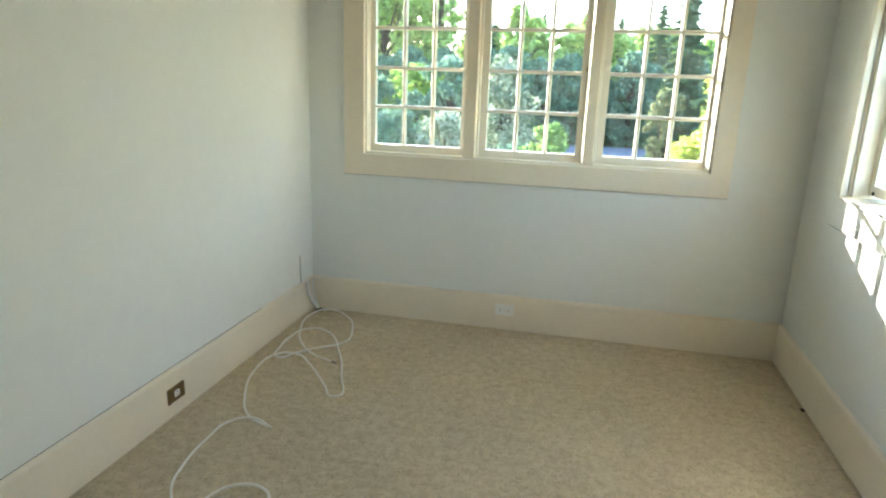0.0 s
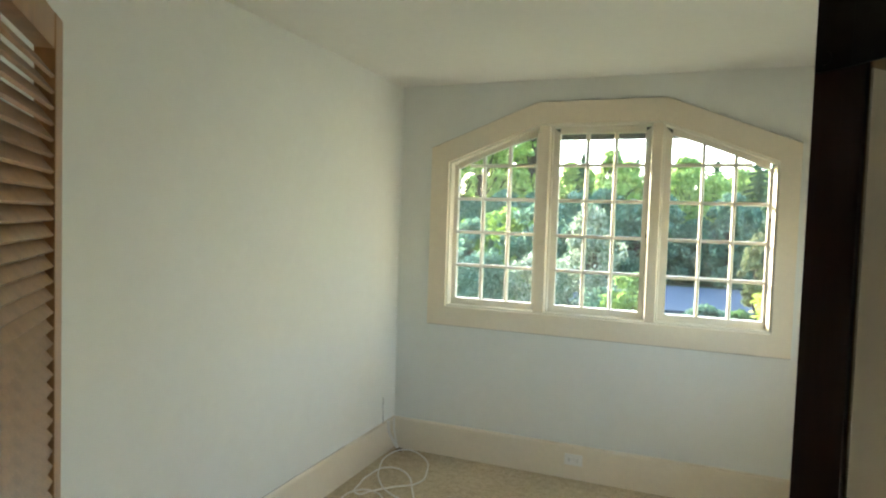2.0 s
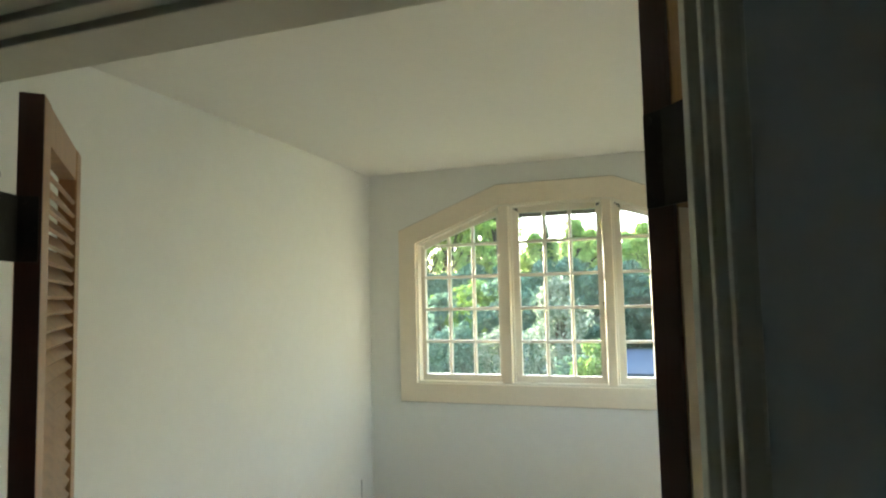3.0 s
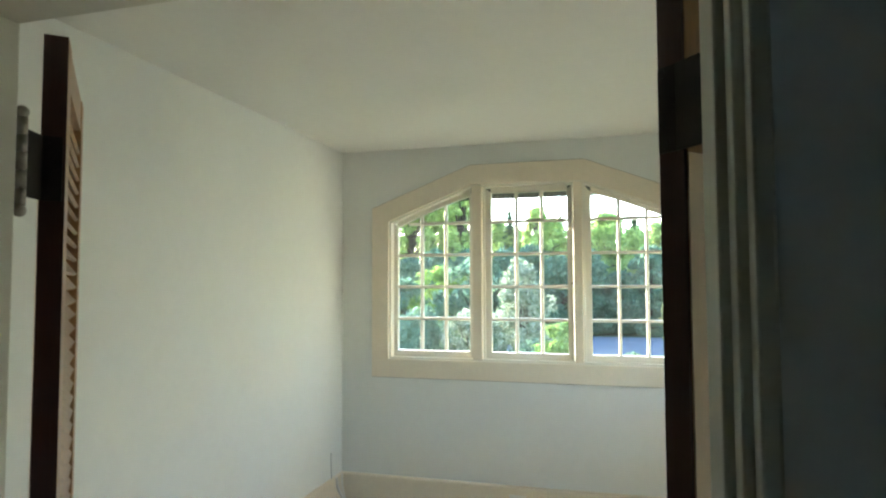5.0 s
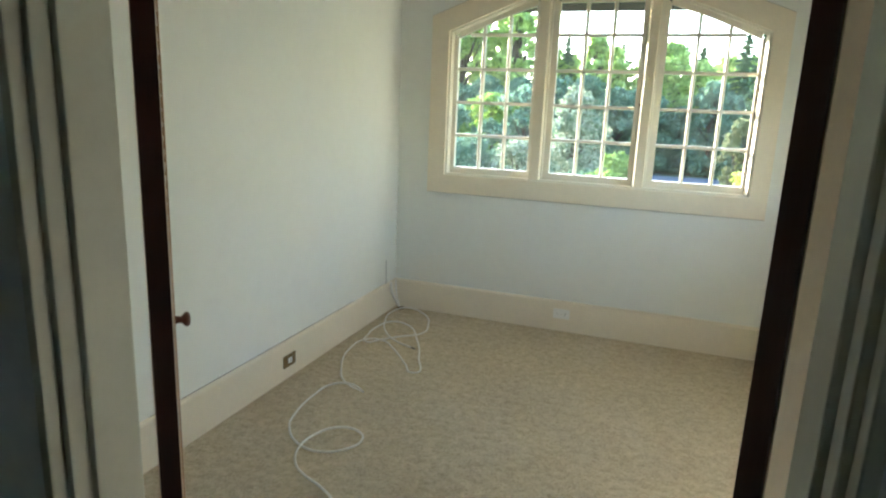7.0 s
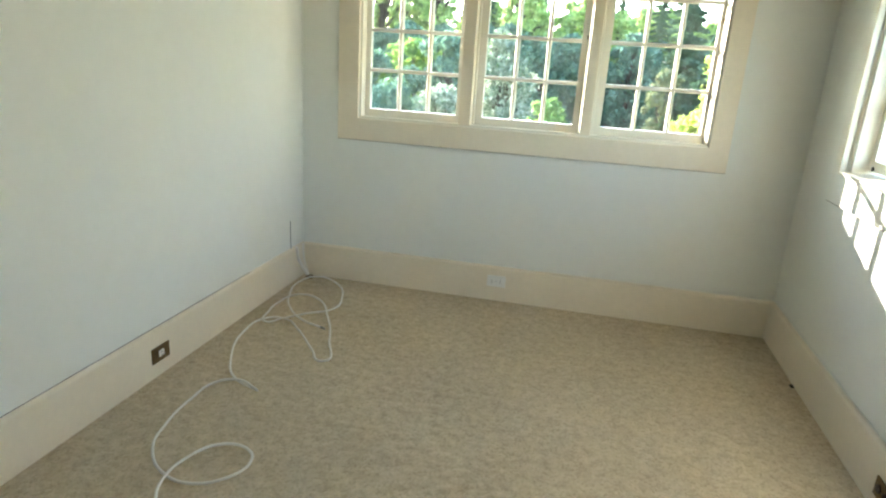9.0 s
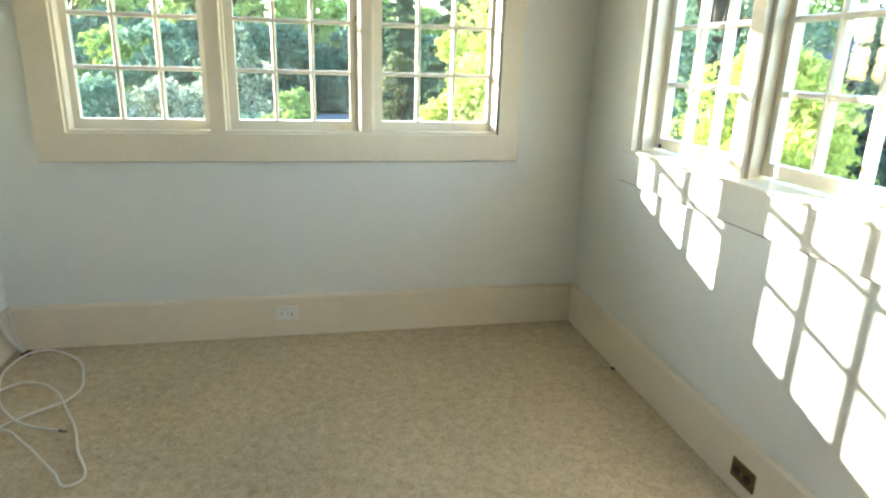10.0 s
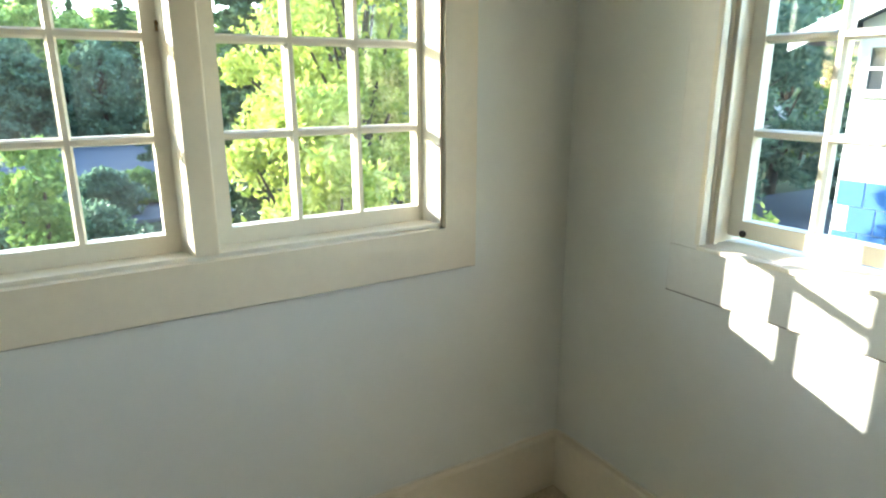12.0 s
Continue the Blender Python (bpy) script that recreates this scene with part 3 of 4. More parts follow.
def hinge(name, parent, at, side):
    """A butt hinge: plate on the leaf's edge and knuckled barrel beside it."""
    h = empty(name)
    bm = one_box((-0.006, 0.0, -0.048), (-0.003, 0.027, 0.048), 0.0008)
    part("plate", bm, IRON, h)
    pin = (-0.014, -0.046) if side > 0 else (-0.054, 0.046)
    a, c = Vector((-0.005, 0.003 if side > 0 else 0.027, 0)), Vector((*pin, 0))
    d = c - a
    bm = one_box((0, -0.0016, -0.048), (d.length, 0.0016, 0.048), 0.0006, Matrix.Translation(a) @ Matrix.Rotation(math.atan2(d.y, d.x), 4, "Z"))
    part("swing_plate", bm, IRON, h)
    bm = bmesh.new()
    for k in range(5):
        z = -0.050 + k * 0.025
        cylinder(bm, 0.0075, 0.0075, 0.0235, Matrix.Translation((*pin, z)), 14)
    part("barrel", bm, IRON if side > 0 else STEEL, h, "" if side > 0 else "worn steel barrel", True)
    for z in (-0.069, 0.069):
        bm = bmesh.new()
        bmesh.ops.create_uvsphere(bm, u_segments=12, v_segments=8, radius=0.009)
        tip = part("tip", bm, IRON if side > 0 else STEEL, h, "" if side > 0 else "worn steel ball tip", True)
        tip.location = (*pin, z)
    bm = bmesh.new()
    for z in (-0.04, 0.0, 0.04):
        cylinder(bm, 0.0045, 0.0045, 0.0015, Matrix.Translation((-0.0065, 0.014 + (0.006 if z else -0.006), z)) @ Matrix.Rotation(radians(90), 4, "Y"), 10)
    part("screws", bm, IRON, h)
    h.parent = parent
    h.location = at
    return h


# the left leaf stands open towards the left wall, the right one towards the right wall
leaf_l = louvred_leaf("louvred_door", -1, 0.033)
leaf_l.matrix_world = Matrix.Translation((-0.215, 0.225, 0.018)) @ Matrix.Rotation(radians(133), 4, "Z")
tagged(leaf_l, "reddish wood louvred door leaf standing wide open", "door", "double louvred doors")
leaf_r = louvred_leaf("louvred_door", 1, 0.033)
leaf_r.matrix_world = Matrix.Translation((0.654, 0.196, 0.018)) @ Matrix.Rotation(radians(48), 4, "Z")
tagged(leaf_r, "reddish wood louvred door leaf folded back open", "door", "double louvred doors")
for leaf, sd in ((leaf_l, -1), (leaf_r, 1)):
    for z in (0.25, 1.765 if sd < 0 else 1.785):
        hinge("hinge", leaf, (-0.001, 0.004, z), sd)


# ---- sockets in the baseboards ----
def socket(name, plate_mat, face_mat, label, m, round_face=False, inserts=(-0.026, 0.026)):
    """A wide double socket on a plate, built facing -y, its centre at the origin."""
    s = empty(name)
    part("plate", one_box((-0.058, -0.006, -0.036), (0.058, 0, 0.036), 0.002), plate_mat, s)
    for sx in inserts:
        bm = bmesh.new()
        if round_face:
            cylinder(bm, 0.016, 0.016, 0.005, Matrix.Translation((sx, -0.0075, 0)) @ Matrix.Rotation(radians(90), 4, "X"), 24)
        else:
            box(bm, (sx - 0.017, -0.010, -0.015), (sx + 0.017, -0.005, 0.015), 0.003)
        f = part("outlet_face", bm, face_mat, s)
        for dz in (-0.0065, 0.0065):
            part("slot", one_box((sx - 0.005, -0.0112, dz - 0.0014), (sx + 0.004, -0.0100, dz + 0.0014)), SLOT, f)
    bm = bmesh.new()
    cylinder(bm, 0.003, 0.003, 0.002, Matrix.Translation((0, -0.0068, 0)) @ Matrix.Rotation(radians(90), 4, "X"), 10)
    part("screw", bm, STEEL, s)
    s.matrix_world = m
    return tagged(s, label, "wall socket", "wall sockets")


socket("wall_socket", PLASTIC, PLASTIC, "white double wall socket set in the cream baseboard", pose(-0.094, FAR - 0.020, 0.129))
socket("wall_socket", BRASS, PLASTIC, "aged brass socket plate with pale insert in baseboard", pose(LEFT + 0.020, 2.29, 0.105, 0, 0, 90), False, (0.0,))
socket("wall_socket", BRASS, DARKPLUG, "dark brown and brass socket in the baseboard", pose(RIGHT - 0.020, 2.22, 0.092, 0, 0, -90), True)

# ---- white cable lying in loops ----
cable = tagged(empty("cable", (-1.0, 2.4, 0)), "white coaxial cable lying in loose loops on the carpet", "cable")
bpy.context.view_layer.update()
LOOP_A = [(-0.92, 2.98), (-1.04, 3.02), (-1.19, 3.17), (-1.29, 3.36), (-1.33, 3.57), (-1.26, 3.71), (-1.11, 3.66), (-0.98, 3.43), (-0.96, 3.22), (-1.07, 3.12), (-1.17, 3.03)]
LOOP_B = [(-1.23, 2.95), (-1.27, 3.06), (-1.29, 3.22), (-1.25, 3.39), (-1.13, 3.37), (-0.93, 3.1), (-0.82, 2.86), (-0.77, 2.63), (-0.84, 2.7), (-1.02, 2.91), (-1.16, 3.03)]
LOOP_C = [(-1.24, 3.0), (-1.26, 2.78), (-1.17, 2.51), (-1.06, 2.355), (-0.92, 2.285), (-1.02, 2.325), (-1.11, 2.29), (-1.13, 2.14), (-1.1, 1.93), (-1.05, 1.79)]
LOOP_D = [(-0.92, 1.68), (-0.79, 1.67), (-0.7, 1.73), (-0.68, 1.82), (-0.74, 1.9), (-0.83, 1.89), (-0.9, 1.77), (-0.91, 1.65), (-0.86, 1.55), (-0.78, 1.48), (-0.67, 1.43), (-0.58, 1.38), (-0.46, 1.24)]
pts = []
for k, (x, y) in enumerate(LOOP_A + LOOP_B + LOOP_C + LOOP_D):
    pts.append((x, y, 0.006 + 0.006 * (1 + math.sin(k * 1.7))))
under(tube("cord", pts, 0.0053, CABLE), cable)
bm = bmesh.new()
d = (Vector(pts[0]) - Vector(pts[1])).normalized()
cylinder(bm, 0.0055, 0.0055, 0.03, Matrix.Translation(Vector(pts[0]) + d * 0.012) @ d.to_track_quat("Z", "Y").to_matrix().to_4x4(), 12)
under(part("connector", bm, STEEL, None, "small metal screw connector"), cable)
bm = bmesh.new()
d = (Vector(pts[-1]) - Vector(pts[-2])).normalized()
cylinder(bm, 0.0055, 0.0055, 0.03, Matrix.Translation(Vector(pts[-1]) + d * 0.012) @ d.to_track_quat("Z", "Y").to_matrix().to_4x4(), 12)
under(part("connector", bm, STEEL, None, "small metal screw connector"), cable)

# short wires coming down the corner to a small junction box
stub = tagged(empty("corner_wires", (LEFT + 0.06, FAR - 0.08, 0)), "short white wires and dark junction box in the corner", "wire")
bpy.context.view_layer.update()
under(tube("wire", [(LEFT + 0.022, FAR - 0.14, 0.22), (LEFT + 0.026, FAR - 0.13, 0.15), (LEFT + 0.05, FAR - 0.10, 0.07), (LEFT + 0.075, FAR - 0.085, 0.02)], 0.0105, CABLE), stub)
under(tube("wire", [(LEFT + 0.03, FAR - 0.06, 0.225), (LEFT + 0.036, FAR - 0.06, 0.12), (LEFT + 0.07, FAR - 0.07, 0.02)], 0.006, CABLE), stub)
under(tube("wire", [(LEFT + 0.004, FAR - 0.19, 0.40), (LEFT + 0.005, FAR - 0.19, 0.30), (LEFT + 0.006, FAR - 0.185, 0.215)], 0.0016, SLOT), stub)
under(part("junction_box", one_box((LEFT + 0.065, FAR - 0.10, 0.0), (LEFT + 0.105, FAR - 0.065, 0.020), 0.005), BRASS), stub)

# thin painted-over wire along the top of the baseboard, and a dark scrap by the wall
w = tagged(tube("baseboard_wire", [(0.2, FAR - 0.006, 0.224), (0.7, FAR - 0.006, 0.226), (1.2, FAR - 0.006, 0.224), (RIGHT - 0.02, FAR - 0.008, 0.228), (RIGHT - 0.008, FAR - 0.03, 0.228), (RIGHT - 0.006, 3.2, 0.224), (RIGHT - 0.006, 2.4, 0.225), (RIGHT - 0.006, 1.2, 0.224)], 0.0035, SASH), "thin cream painted wire along the baseboard top", "wire")
bm = bmesh.new()
bmesh.ops.create_icosphere(bm, subdivisions=2, radius=0.012)
for v in bm.verts:
    v.co *= 1 + 0.4 * noise.noise(v.co * 90)
    v.co.z *= 0.6
s = part("dark_scrap", bm, DARKPLUG, smooth=True)
s.location = (RIGHT - 0.035, 3.16, 0.007)
tagged(s, "small dark scrap on the carpet by the baseboard", "debris")
# dark hole left in the side sash's rail
bm = bmesh.new()
cylinder(bm, 0.010, 0.008, 0.006, Matrix.Translation((RIGHT + 0.090, 3.205, 1.078)) @ Matrix.Rotation(radians(90), 4, "Y"), 12)
tagged(part("sash_latch", bm, SLOT), "small dark latch stub on the side sash rail", "latch")

# strip coloured dark as the shadow gap along the top of the left baseboard
bm = one_box((LEFT + 0.0005, 1.3, 0.2208), (LEFT + 0.003, 3.1, 0.2226))
tagged(part("trim_gap", bm, GAP), "thin strip coloured as the shadow gap above the left baseboard", "trim", kind="structure")
# strips that draw the crack and shadow line round the casing
bm = bmesh.new()
box(bm, (ARCH_OUT[0][0], FAR - 0.020, ARCH_OUT[0][1] - 0.0030), (ARCH_OUT[5][0], FAR - 0.0005, ARCH_OUT[0][1] - 0.0002))
for (xa, za), (xb, zb) in zip(ARCH_OUT[1:4], ARCH_OUT[2:5]):
    prism(bm, [(xa, za + 0.0003), (xb, zb + 0.0003), (xb, zb + 0.0032), (xa, za + 0.0032)], "y", FAR - 0.020, FAR - 0.0005)
tagged(part("trim_gap", bm, GAP), "thin brown strip for the crack and shadow line round the window casing", "trim", kind="structure")
bm = one_box((RIGHT - 0.014, RW0 - 0.09, 0.8992), (RIGHT - 0.0005, RW1 + 0.09, 0.9018))
tagged(part("trim_gap", bm, GAP), "thin brown crack under the side window casing", "trim", kind="structure")
# rusty catches on the window posts
for x, z, sgn in ((0.296, 1.60, -1), (0.985, 1.72, -1)):
    c = empty("window_catch", (x, SASH_Y - 0.03, z))
    part("plate", one_box((-0.003, -0.008, -0.018), (0.003, 0.008, 0.018), 0.001), BRASS, c)
    bm = bmesh.new()
    cylinder(bm, 0.003, 0.003, 0.012, Matrix.Translation((-0.007, 0, 0.002)) @ Matrix.Rotation(radians(90), 4, "Y"), 12)
    box(bm, (-0.016, -0.004, -0.016), (-0.010, 0.003, 0.008), 0.001)
    part("lever", bm, BRASS, c)
    tagged(c, "small rusty brass catch on the window post", "window catch", "window catches")


# ---- outdoors ----
GROUND = -3.0
bm = bmesh.new()
bmesh.ops.create_grid(bm, x_segments=60, y_segments=60, size=400)
for v in bm.verts:
    v.co.z = GROUND + 0.15 * noise.noise(v.co * 0.05)
tagged(part("ground", bm, GRASS, smooth=True), "rough green lawn and soil", "ground", kind="structure")
bm = bmesh.new()
prism(bm, [(-60, 34), (70, 38), (70, 52), (-60, 50)], "z", GROUND - 0.3, GROUND + 0.17)
tagged(part("road", bm, ROAD), "asphalt road, blue of skylit shade put into its grey", "road", kind="structure")
bm = bmesh.new()
prism(bm, [(1.6, 24), (5.4, 24), (8.0, 40), (1.8, 40)], "z", GROUND - 0.3, GROUND + 0.165)
prism(bm, [(5.0, 26), (5.0, 10), (40, 9), (40, 15), (9, 17)], "z", GROUND - 0.3, GROUND + 0.16)
tagged(part("driveway", bm, ROAD), "grey asphalt driveway", "road", kind="structure")


def leaves(rng, centres, radii, count, size, flat=0.6):
    """Vertices and faces of many small folded leaves gathered in clumps."""
    which = rng.integers(0, len(centres), count)
    d = rng.normal(size=(count, 3))
    d /= np.linalg.norm(d, axis=1)[:, None]
    r = radii[which] * rng.uniform(0.25, 1.0, count) ** 0.5
    c = centres[which] + d * r[:, None] * np.array([1, 1, flat])
    a = rng.normal(size=(count, 3))
    a /= np.linalg.norm(a, axis=1)[:, None]
    b = np.cross(a, rng.normal(size=(count, 3)))
    b /= np.linalg.norm(b, axis=1)[:, None]
    s = size * rng.uniform(0.6, 1.4, count)[:, None]
    n = np.cross(a, b) * 0.25
    v = np.stack([c - a * s, c + b * s * 0.45 + n * s, c + a * s, c - b * s * 0.45 + n * s], axis=1).reshape(-1, 3)
    f = np.arange(count * 4).reshape(-1, 4)
    return v, f


def mesh_of(name, v, f, mat, parent):
    me = bpy.data.meshes.new(name)
    me.from_pydata(v.tolist(), [], f.tolist())
    me.materials.append(mat)
    ob = new(name, me)
    ob.parent = parent
    return ob


def limb(bm, a, b, r0, r1, sides=7):
    a, b = Vector(a), Vector(b)
    d = b - a
    ret = bmesh.ops.create_cone(bm, cap_ends=True, segments=sides, radius1=r0, radius2=r1, depth=d.length)
    bmesh.ops.transform(bm, matrix=Matrix.Translation((a + b) / 2) @ d.to_track_quat("Z", "Y").to_matrix().to_4x4(), verts=ret["verts"])


def tree(name, x, y, height, spread, mat, seed, label, count=6000, size=0.16, low=0.25, clumps=70, group="", category="tree", gather=1.0):
    """A tapered trunk with limbs and a crown of leaf clumps with gaps."""
    rng = np.random.default_rng(seed)
    t = empty(name, (x, y, GROUND))
    u = rng.uniform(0, 1, clumps)
    ang = rng.uniform(0, 2 * np.pi, clumps)
    z = height * (low + (1 - low) * u)
    prof = np.sin(np.pi * np.clip((u * 0.85 + 0.12), 0, 1)) ** 0.7
    rad = spread * prof * rng.uniform(0.1, 1.0, clumps) ** 0.6 * (1 + 0.25 * np.sin(3 * ang + seed))
    cen = np.stack([rad * np.cos(ang), rad * np.sin(ang), z], axis=1)
    cr = spread * rng.uniform(0.10, 0.36, clumps) * gather
    v, f = leaves(rng, cen, cr, count, size, 0.85)
    v[:, 2] = np.maximum(v[:, 2], 0.05)
    mesh_of("crown", v, f, mat, t)
    bm = bmesh.new()
    lean = rng.normal(size=2) * 0.03 * height
    top = (lean[0], lean[1], height * 0.75)
    limb(bm, (0, 0, -0.3), (lean[0] * 0.5, lean[1] * 0.5, height * 0.4), 0.028 * height + 0.02, 0.018 * height + 0.01, 9)
    limb(bm, (lean[0] * 0.5, lean[1] * 0.5, height * 0.4), top, 0.018 * height + 0.01, 0.006 * height)
    for k in range(0, clumps, 3):
        s = min(0.7, max(0.12, (cen[k][2] / height) * 0.6))
        limb(bm, (lean[0] * s, lean[1] * s, height * s), tuple(cen[k]), 0.008 * height, 0.002 * height, 5)
    part("trunk", bm, BARK, t)
    return tagged(t, label, category, group)


def fir(name, x, y, height, spread, seed, label, group=""):
    """A conifer with drooping tiers of needled boughs."""
    rng = np.random.default_rng(seed)
    t = empty(name, (x, y, GROUND))
    bm = bmesh.new()
    limb(bm, (0, 0, -0.3), (0, 0, height), 0.025 * height, 0.02, 9)
    cs, vs = [], []
    for k in range(90):
        u = (k + 0.5) / 90
        z = height * (0.12 + 0.86 * u)
        L = spread * (1 - u) ** 0.8 * rng.uniform(0.65, 1.1) + 0.15
        a = k * 2.4 + rng.uniform(-0.4, 0.4)
        tip = np.array([L * math.cos(a), L * math.sin(a), z - 0.22 * L])
        limb(bm, (0, 0, z), tuple(tip), 0.05, 0.012, 5)
        for j in range(7):
            w = (j + 1.2) / 8
            cs.append([tip[0] * w, tip[1] * w, z - 0.22 * L * w - 0.05])
            vs.append(0.16 * L * (1.1 - 0.5 * w) + 0.06)
    part("trunk", bm, BARK, t)
    v, f = leaves(rng, np.array(cs), np.array(vs), 16000, 0.13, 0.35)
    mesh_of("crown", v, f, NEEDLE, t)
    return tagged(t, label, "tree", group)


# near shrubs in the garden
SHRUBS = [
    ("pale_shrub", -1.45, 13.0, 5.0, 0.85, LEAF_PALE, 3, "tall pale grey-green shrub in the garden", 20000, 0.042),
    ("pale_shrub", -2.75, 13.4, 3.9, 0.75, LEAF_PALE, 4, "low pale grey-green shrub in the garden", 12000, 0.042),
    ("shrub", -0.12, 7.5, 4.02, 0.46, LEAF_MID, 5, "mid green leafy shrub close to the house", 20000, 0.030),
    ("shrub", 0.45, 12.7, 2.6, 0.85, LEAF_DARK, 15, "low dark green shrub in the garden", 14000, 0.042),
    ("shrub", -0.9, 11.4, 3.4, 0.8, LEAF_DARK, 19, "low dark green shrub in the garden", 14000, 0.045),
    ("shrub", -3.9, 13.5, 3.8, 1.0, LEAF_DARK, 6, "dark green leafy shrub in the garden", 18000, 0.048),
    ("shrub", -5.6, 14.5, 4.3, 1.3, LEAF_DARK, 16, "dark green leafy shrub in the garden", 18000, 0.055),
    ("shrub", 1.95, 7.5, 4.35, 0.95, LEAF_YELLOW, 7, "sunlit yellow-green leafy shrub by the house", 26000, 0.04),
    ("shrub", 4.4, 12.2, 7.2, 1.75, LEAF_YELLOW, 17, "tall sunlit yellow-green leafy shrub in the garden", 48000, 0.055),
    ("shrub", 4.3, 5.9, 4.5, 1.2, LEAF_YELLOW, 8, "sunlit yellow-green leafy shrub by the house", 36000, 0.045),
    ("shrub", 1.15, 25.5, 1.5, 1.1, LEAF_DARK, 22, "low dark green shrub beside the drive", 9000, 0.09),
    ("shrub", 2.4, 27.5, 1.2, 0.9, LEAF_MID, 23, "low mid green shrub beside the drive", 7000, 0.09),
    ("shrub", 7.8, 5.1, 2.3, 0.8, LEAF_YELLOW, 18, "low yellow-green leafy shrub beside the drive", 14000, 0.045),
]
for nm, x, y, h, sp, mt, seed, lab, cnt, sz in SHRUBS:
    tree(nm, x, y, h, sp, mt, seed, lab, cnt, sz * 1.15, 0.04, 170, "garden shrubs", "shrub")
# mid distance
tree("small_tree", 2.1, 16.5, 4.5, 0.5, LEAF_BROWN, 9, "tawny thin-leaved tree beside the lawn", 4500, 0.05, 0.62, 46, "roadside trees")
fir("fir_tree", 4.6, 34.0, 9.8, 2.1, 10, "dark green fir with drooping boughs", "roadside trees")
fir("fir_tree", 4.0, 17.5, 9.2, 1.5, 21, "dark green fir with drooping boughs", "roadside trees")
fir("fir_tree", 5.6, 60.0, 12.0, 2.6, 11, "dark green fir beyond the road", "roadside trees")
tree("shade_tree", 9.5, 14.5, 9.5, 2.4, LEAF_DARK, 12, "tall dark-leaved tree with open crown", 22000, 0.10, 0.15, 110, "roadside trees")
tree("shade_tree", 14.0, 13.0, 8.5, 2.6, LEAF_DARK, 13, "tall dark-leaved tree with open crown", 20000, 0.11, 0.15, 110, "roadside trees")
# wood beyond the road: tall trees behind, darker ones in front; sunlight and shade are put into their leaf colours
rng0 = np.random.default_rng(77)
for k in range(34):
    x = -42 + k * 2.3 + rng0.uniform(-0.8, 0.8)
    y = 62 + rng0.uniform(-3, 7)
    h = (15.5 if x < -13 else 11.5 if x < -3 else 10.2) + rng0.uniform(-1.5, 0.9)
    tree("broadleaf_tree", x, y, h, 2.3 + rng0.uniform(-0.4, 0.7), LEAF_SUN_TINT, 100 + k, "broadleaf tree in the wood beyond the road, sunlight in its leaf colour", 15000, 0.20, 0.06, 320, "wood beyond the road", "tree", 0.62)
for k, (x, y, h) in enumerate(((-10.5, 66, 12.4), (-5.2, 68, 12.0), (-1.0, 66, 11.0), (2.4, 67, 11.6), (9.0, 66, 12.0))):
    fir("fir_tree", x, y, h, 1.9, 140 + k, "dark green fir rising out of the wood", "wood beyond the road")
for k in range(30):
    x = -34 + k * 2.3 + rng0.uniform(-0.6, 0.6)
    y = 55 + rng0.uniform(-2, 2)
    tree("broadleaf_tree", x, y, 6.4 + rng0.uniform(-1.4, 1.2), 2.3, LEAF_DARK, 160 + k, "dark green tree at the wood's edge, shade in its leaf colour", 11000, 0.19, 0.02, 200, "wood beyond the road", "tree", 0.8)
for k in range(7):
    x = -17 + k * 2.0 + rng0.uniform(-0.6, 0.6)
    tree("understorey_tree", x, 27 + rng0.uniform(-2, 3), 5.3 + rng0.uniform(-0.8, 0.8), 1.8, (LEAF_DARK, LEAF_BRIGHT)[k % 2], 200 + k, "leafy tree at the lawn's edge", 6000, 0.13, 0.04, 90, "trees at the lawn's edge", "tree", 0.8)
# trees beside and behind the neighbouring houses
for k, (x, y, h, mt) in enumerate(((20, 25, 9, LEAF_BRIGHT), (26, 22, 8, LEAF_DARK), (24, 16.5, 7.5, LEAF_DARK), (30, 19, 9.5, LEAF_BRIGHT), (15, 30, 8.5, LEAF_DARK), (34, 28, 10, LEAF_DARK), (13, 38, 9.5, LEAF_DARK), (19, 44, 10, LEAF_BRIGHT), (28, 36, 11, LEAF_BRIGHT), (36, 14, 9, LEAF_DARK), (22, 12.2, 5, LEAF_DARK))):
    tree("garden_tree", x, y, h, 0.3 * h, mt, 300 + k, "leafy tree between the neighbouring houses", 8000, 0.16, 0.1, 80, "neighbouring garden trees")


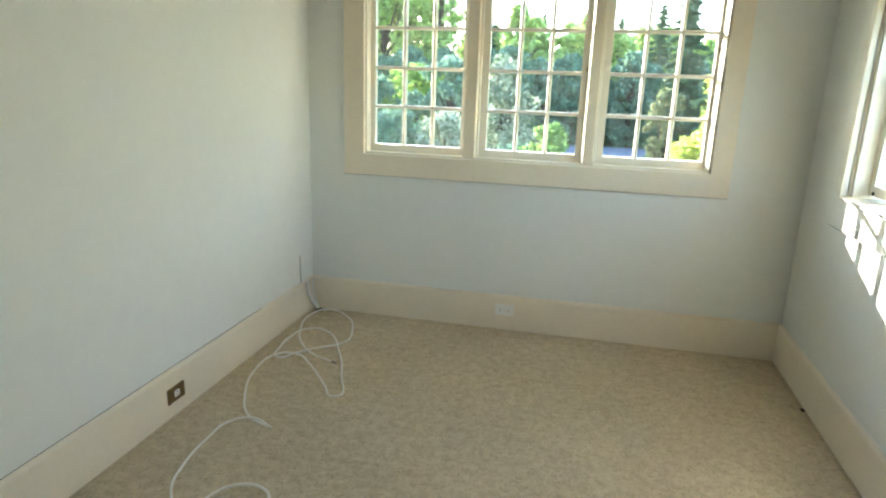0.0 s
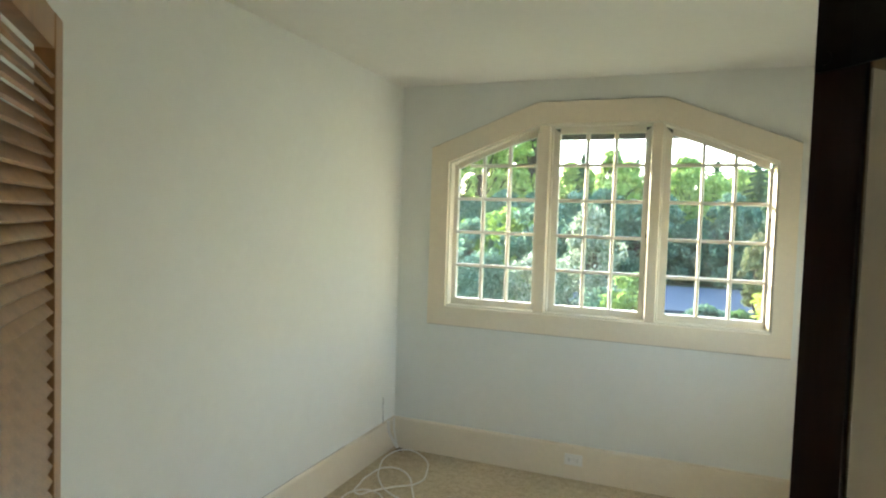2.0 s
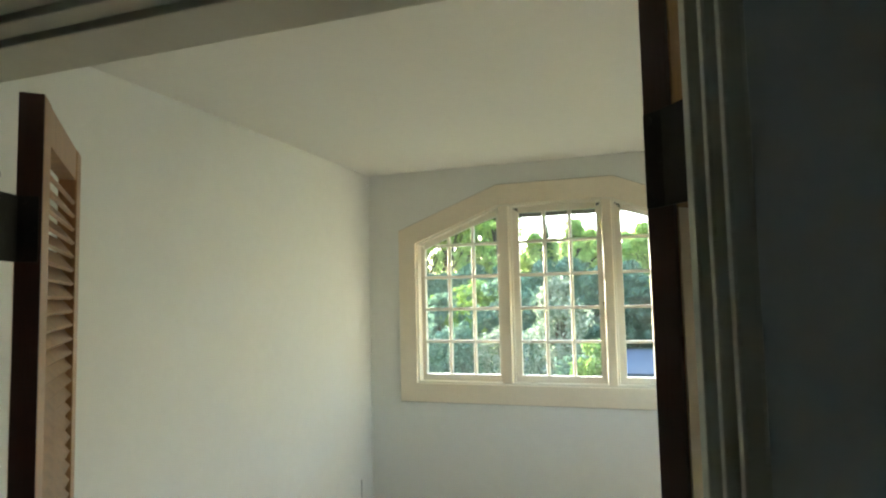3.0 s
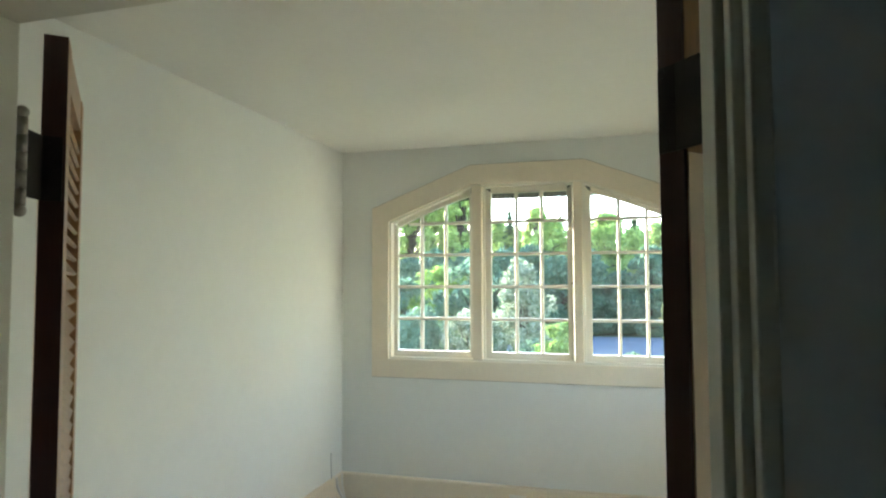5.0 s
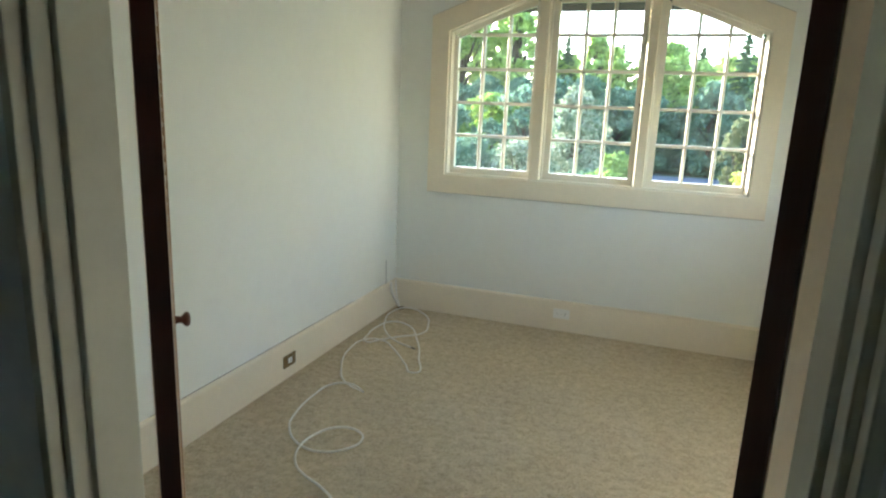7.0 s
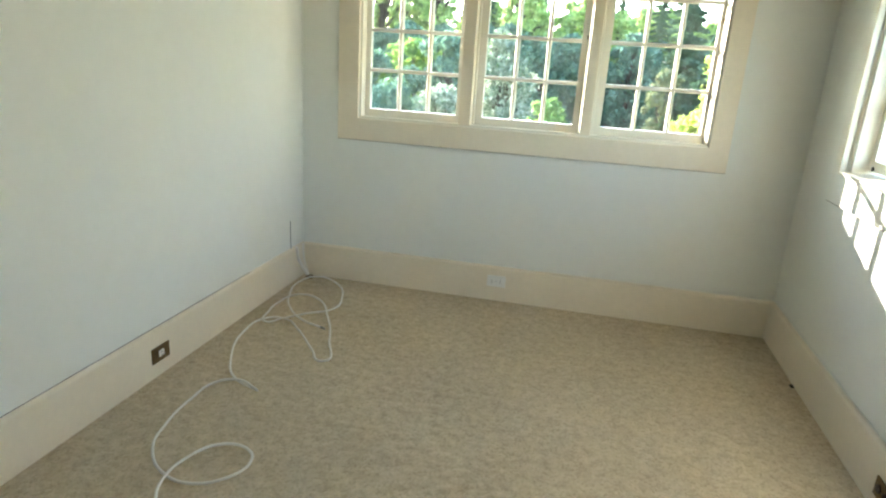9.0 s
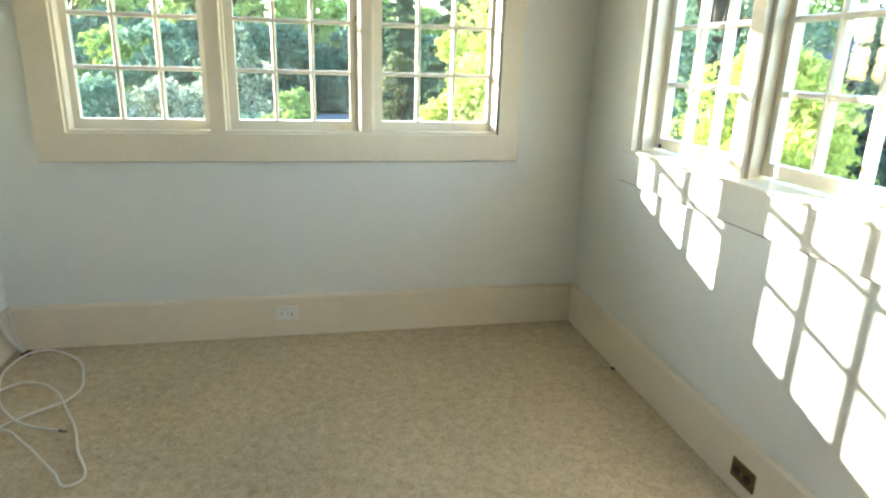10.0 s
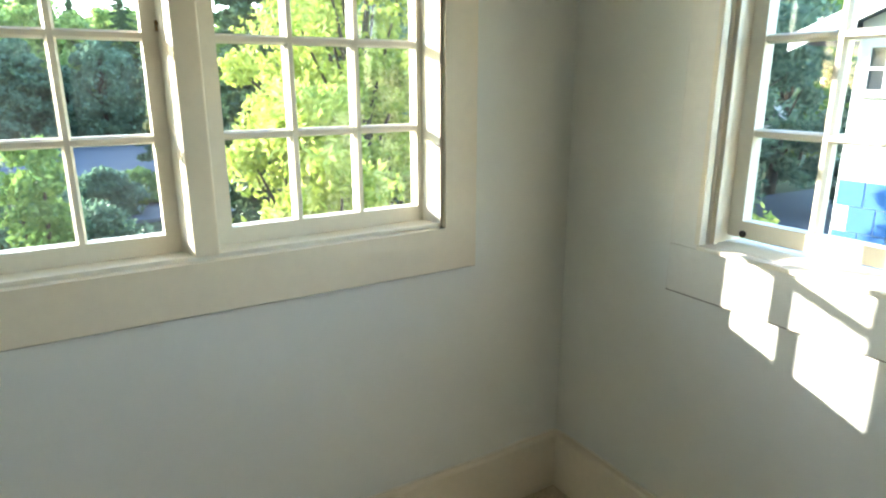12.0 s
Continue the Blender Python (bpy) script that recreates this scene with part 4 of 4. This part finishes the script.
# ---- neighbouring buildings ----
def gable_house(name, x0, y0, y1, depth, eave, ridge, wall_mat, label):
    """A house whose gable faces -x, from y0 to y1, standing on the ground."""
    hs = empty(name, (x0 + depth / 2, (y0 + y1) / 2, GROUND))
    bpy.context.view_layer.update()
    ym = (y0 + y1) / 2
    bm = prism(bmesh.new(), [(y0, GROUND - 0.3), (y1, GROUND - 0.3), (y1, eave), (ym, ridge), (y0, eave)], "x", x0, x0 + depth)
    under(part("wall", bm, wall_mat), hs)
    over, th = 0.8, 0.14
    sl = (ridge - eave) / (y1 - ym)
    for s, ye in ((1, y1 + over), (-1, y0 - over)):
        ze = ridge - sl * abs(ye - ym)
        bm = prism(bmesh.new(), [(ym, ridge + 0.01), (ye, ze + 0.01), (ye, ze + th), (ym, ridge + th + 0.02)], "x", x0 - 0.55, x0 + depth + 0.5)
        under(part("roof_slope", bm, ROOF), hs)
        bm = prism(bmesh.new(), [(ym, ridge - 0.10), (ye, ze - 0.10), (ye, ze + th + 0.01), (ym, ridge + th + 0.03)], "x", x0 - 0.60, x0 - 0.552)
        under(part("bargeboard", bm, SIDING), hs)
        bm = one_box((x0 - 0.54, ye - s * 0.75 - 0.05, ze + 0.05), (x0 - 0.002, ye - s * 0.75 + 0.05, ze + 0.17))
        under(part("bracket", bm, SIDING), hs)
    return hs


def house_window(hs, x, y0, y1, z0, z1, cols, rows):
    w = empty("house_window", (x, (y0 + y1) / 2, z0))
    bpy.context.view_layer.update()
    under(w, hs)
    bpy.context.view_layer.update()
    under(part("pane", one_box((x - 0.012, y0, z0), (x - 0.004, y1, z1)), DARKGLASS), w)
    bm = bmesh.new()
    for k in range(cols + 1):
        y = y0 + (y1 - y0) * k / cols
        box(bm, (x - 0.05, y - 0.025, z0), (x - 0.013, y + 0.025, z1))
    for k in range(rows + 1):
        z = z0 + (z1 - z0) * k / rows
        box(bm, (x - 0.047, y0 - 0.02, z - 0.025), (x - 0.016, y1 + 0.02, z + 0.025))
    under(part("bars", bm, SIDING), w)
    under(part("sill", one_box((x - 0.12, y0 - 0.08, z0 - 0.09), (x - 0.004, y1 + 0.08, z0 - 0.03)), SIDING), w)


house = gable_house("neighbour_house", 11.0, -0.9, 7.6, 9.0, 2.35, 4.1, SIDING, "")
tagged(house, "white house with gable, small-paned windows and base shingles coloured as blue shade", "house")
bpy.context.view_layer.update()
house_window(house, 11.0, 6.0, 7.42, 1.30, 1.98, 5, 2)
house_window(house, 11.0, 2.6, 4.0, 1.30, 1.98, 5, 2)
# clapboards on the gable wall
for k in range(9):
    z = -0.05 + k * 0.145
    under(part("clapboard", prism(bmesh.new(), [(10.978, z), (10.998, z), (10.998, z + 0.14), (10.99, z + 0.14)], "y", -0.88, 7.58), SIDING), house)
# shingles in courses below, their skylit shade put in as blue
shingle = None
for r in range(7):
    z = -0.52 - r * 0.42
    n = 9
    for c in range(n):
        y = 7.56 - (c + (0.5 if r % 2 else 0)) * 0.42
        if shingle is None:
            bm = one_box((-0.028, -0.40, 0), (-0.004, 0, 0.41), 0.004)
            sh = part("shingle", bm, SHADE_BLUE)
            shingle = sh.data
        else:
            sh = new("shingle", shingle)
        sh.location = (11.0, y, z)
        under(sh, house)
for k, (x, y, h, mt) in enumerate(((10.4, 20.5, 7.5, LEAF_DARK), (13.6, 24.5, 9, LEAF_BRIGHT), (17, 33, 10, LEAF_DARK), (9.8, 27, 9, LEAF_DARK), (11.6, 17.0, 6.0, LEAF_BRIGHT))):
    tree("garden_tree", x, y, h, 0.32 * h, mt, 340 + k, "leafy tree between the neighbouring houses", 14000, 0.15, 0.05, 130, "neighbouring garden trees")
garage = gable_house("neighbour_garage", 14.0, 15.5, 21.0, 7.0, 0.4, 2.3, SLATE, "")
tagged(garage, "low slate-grey garage with dark shingled roof", "garage")
garage.rotation_euler.z = radians(90)
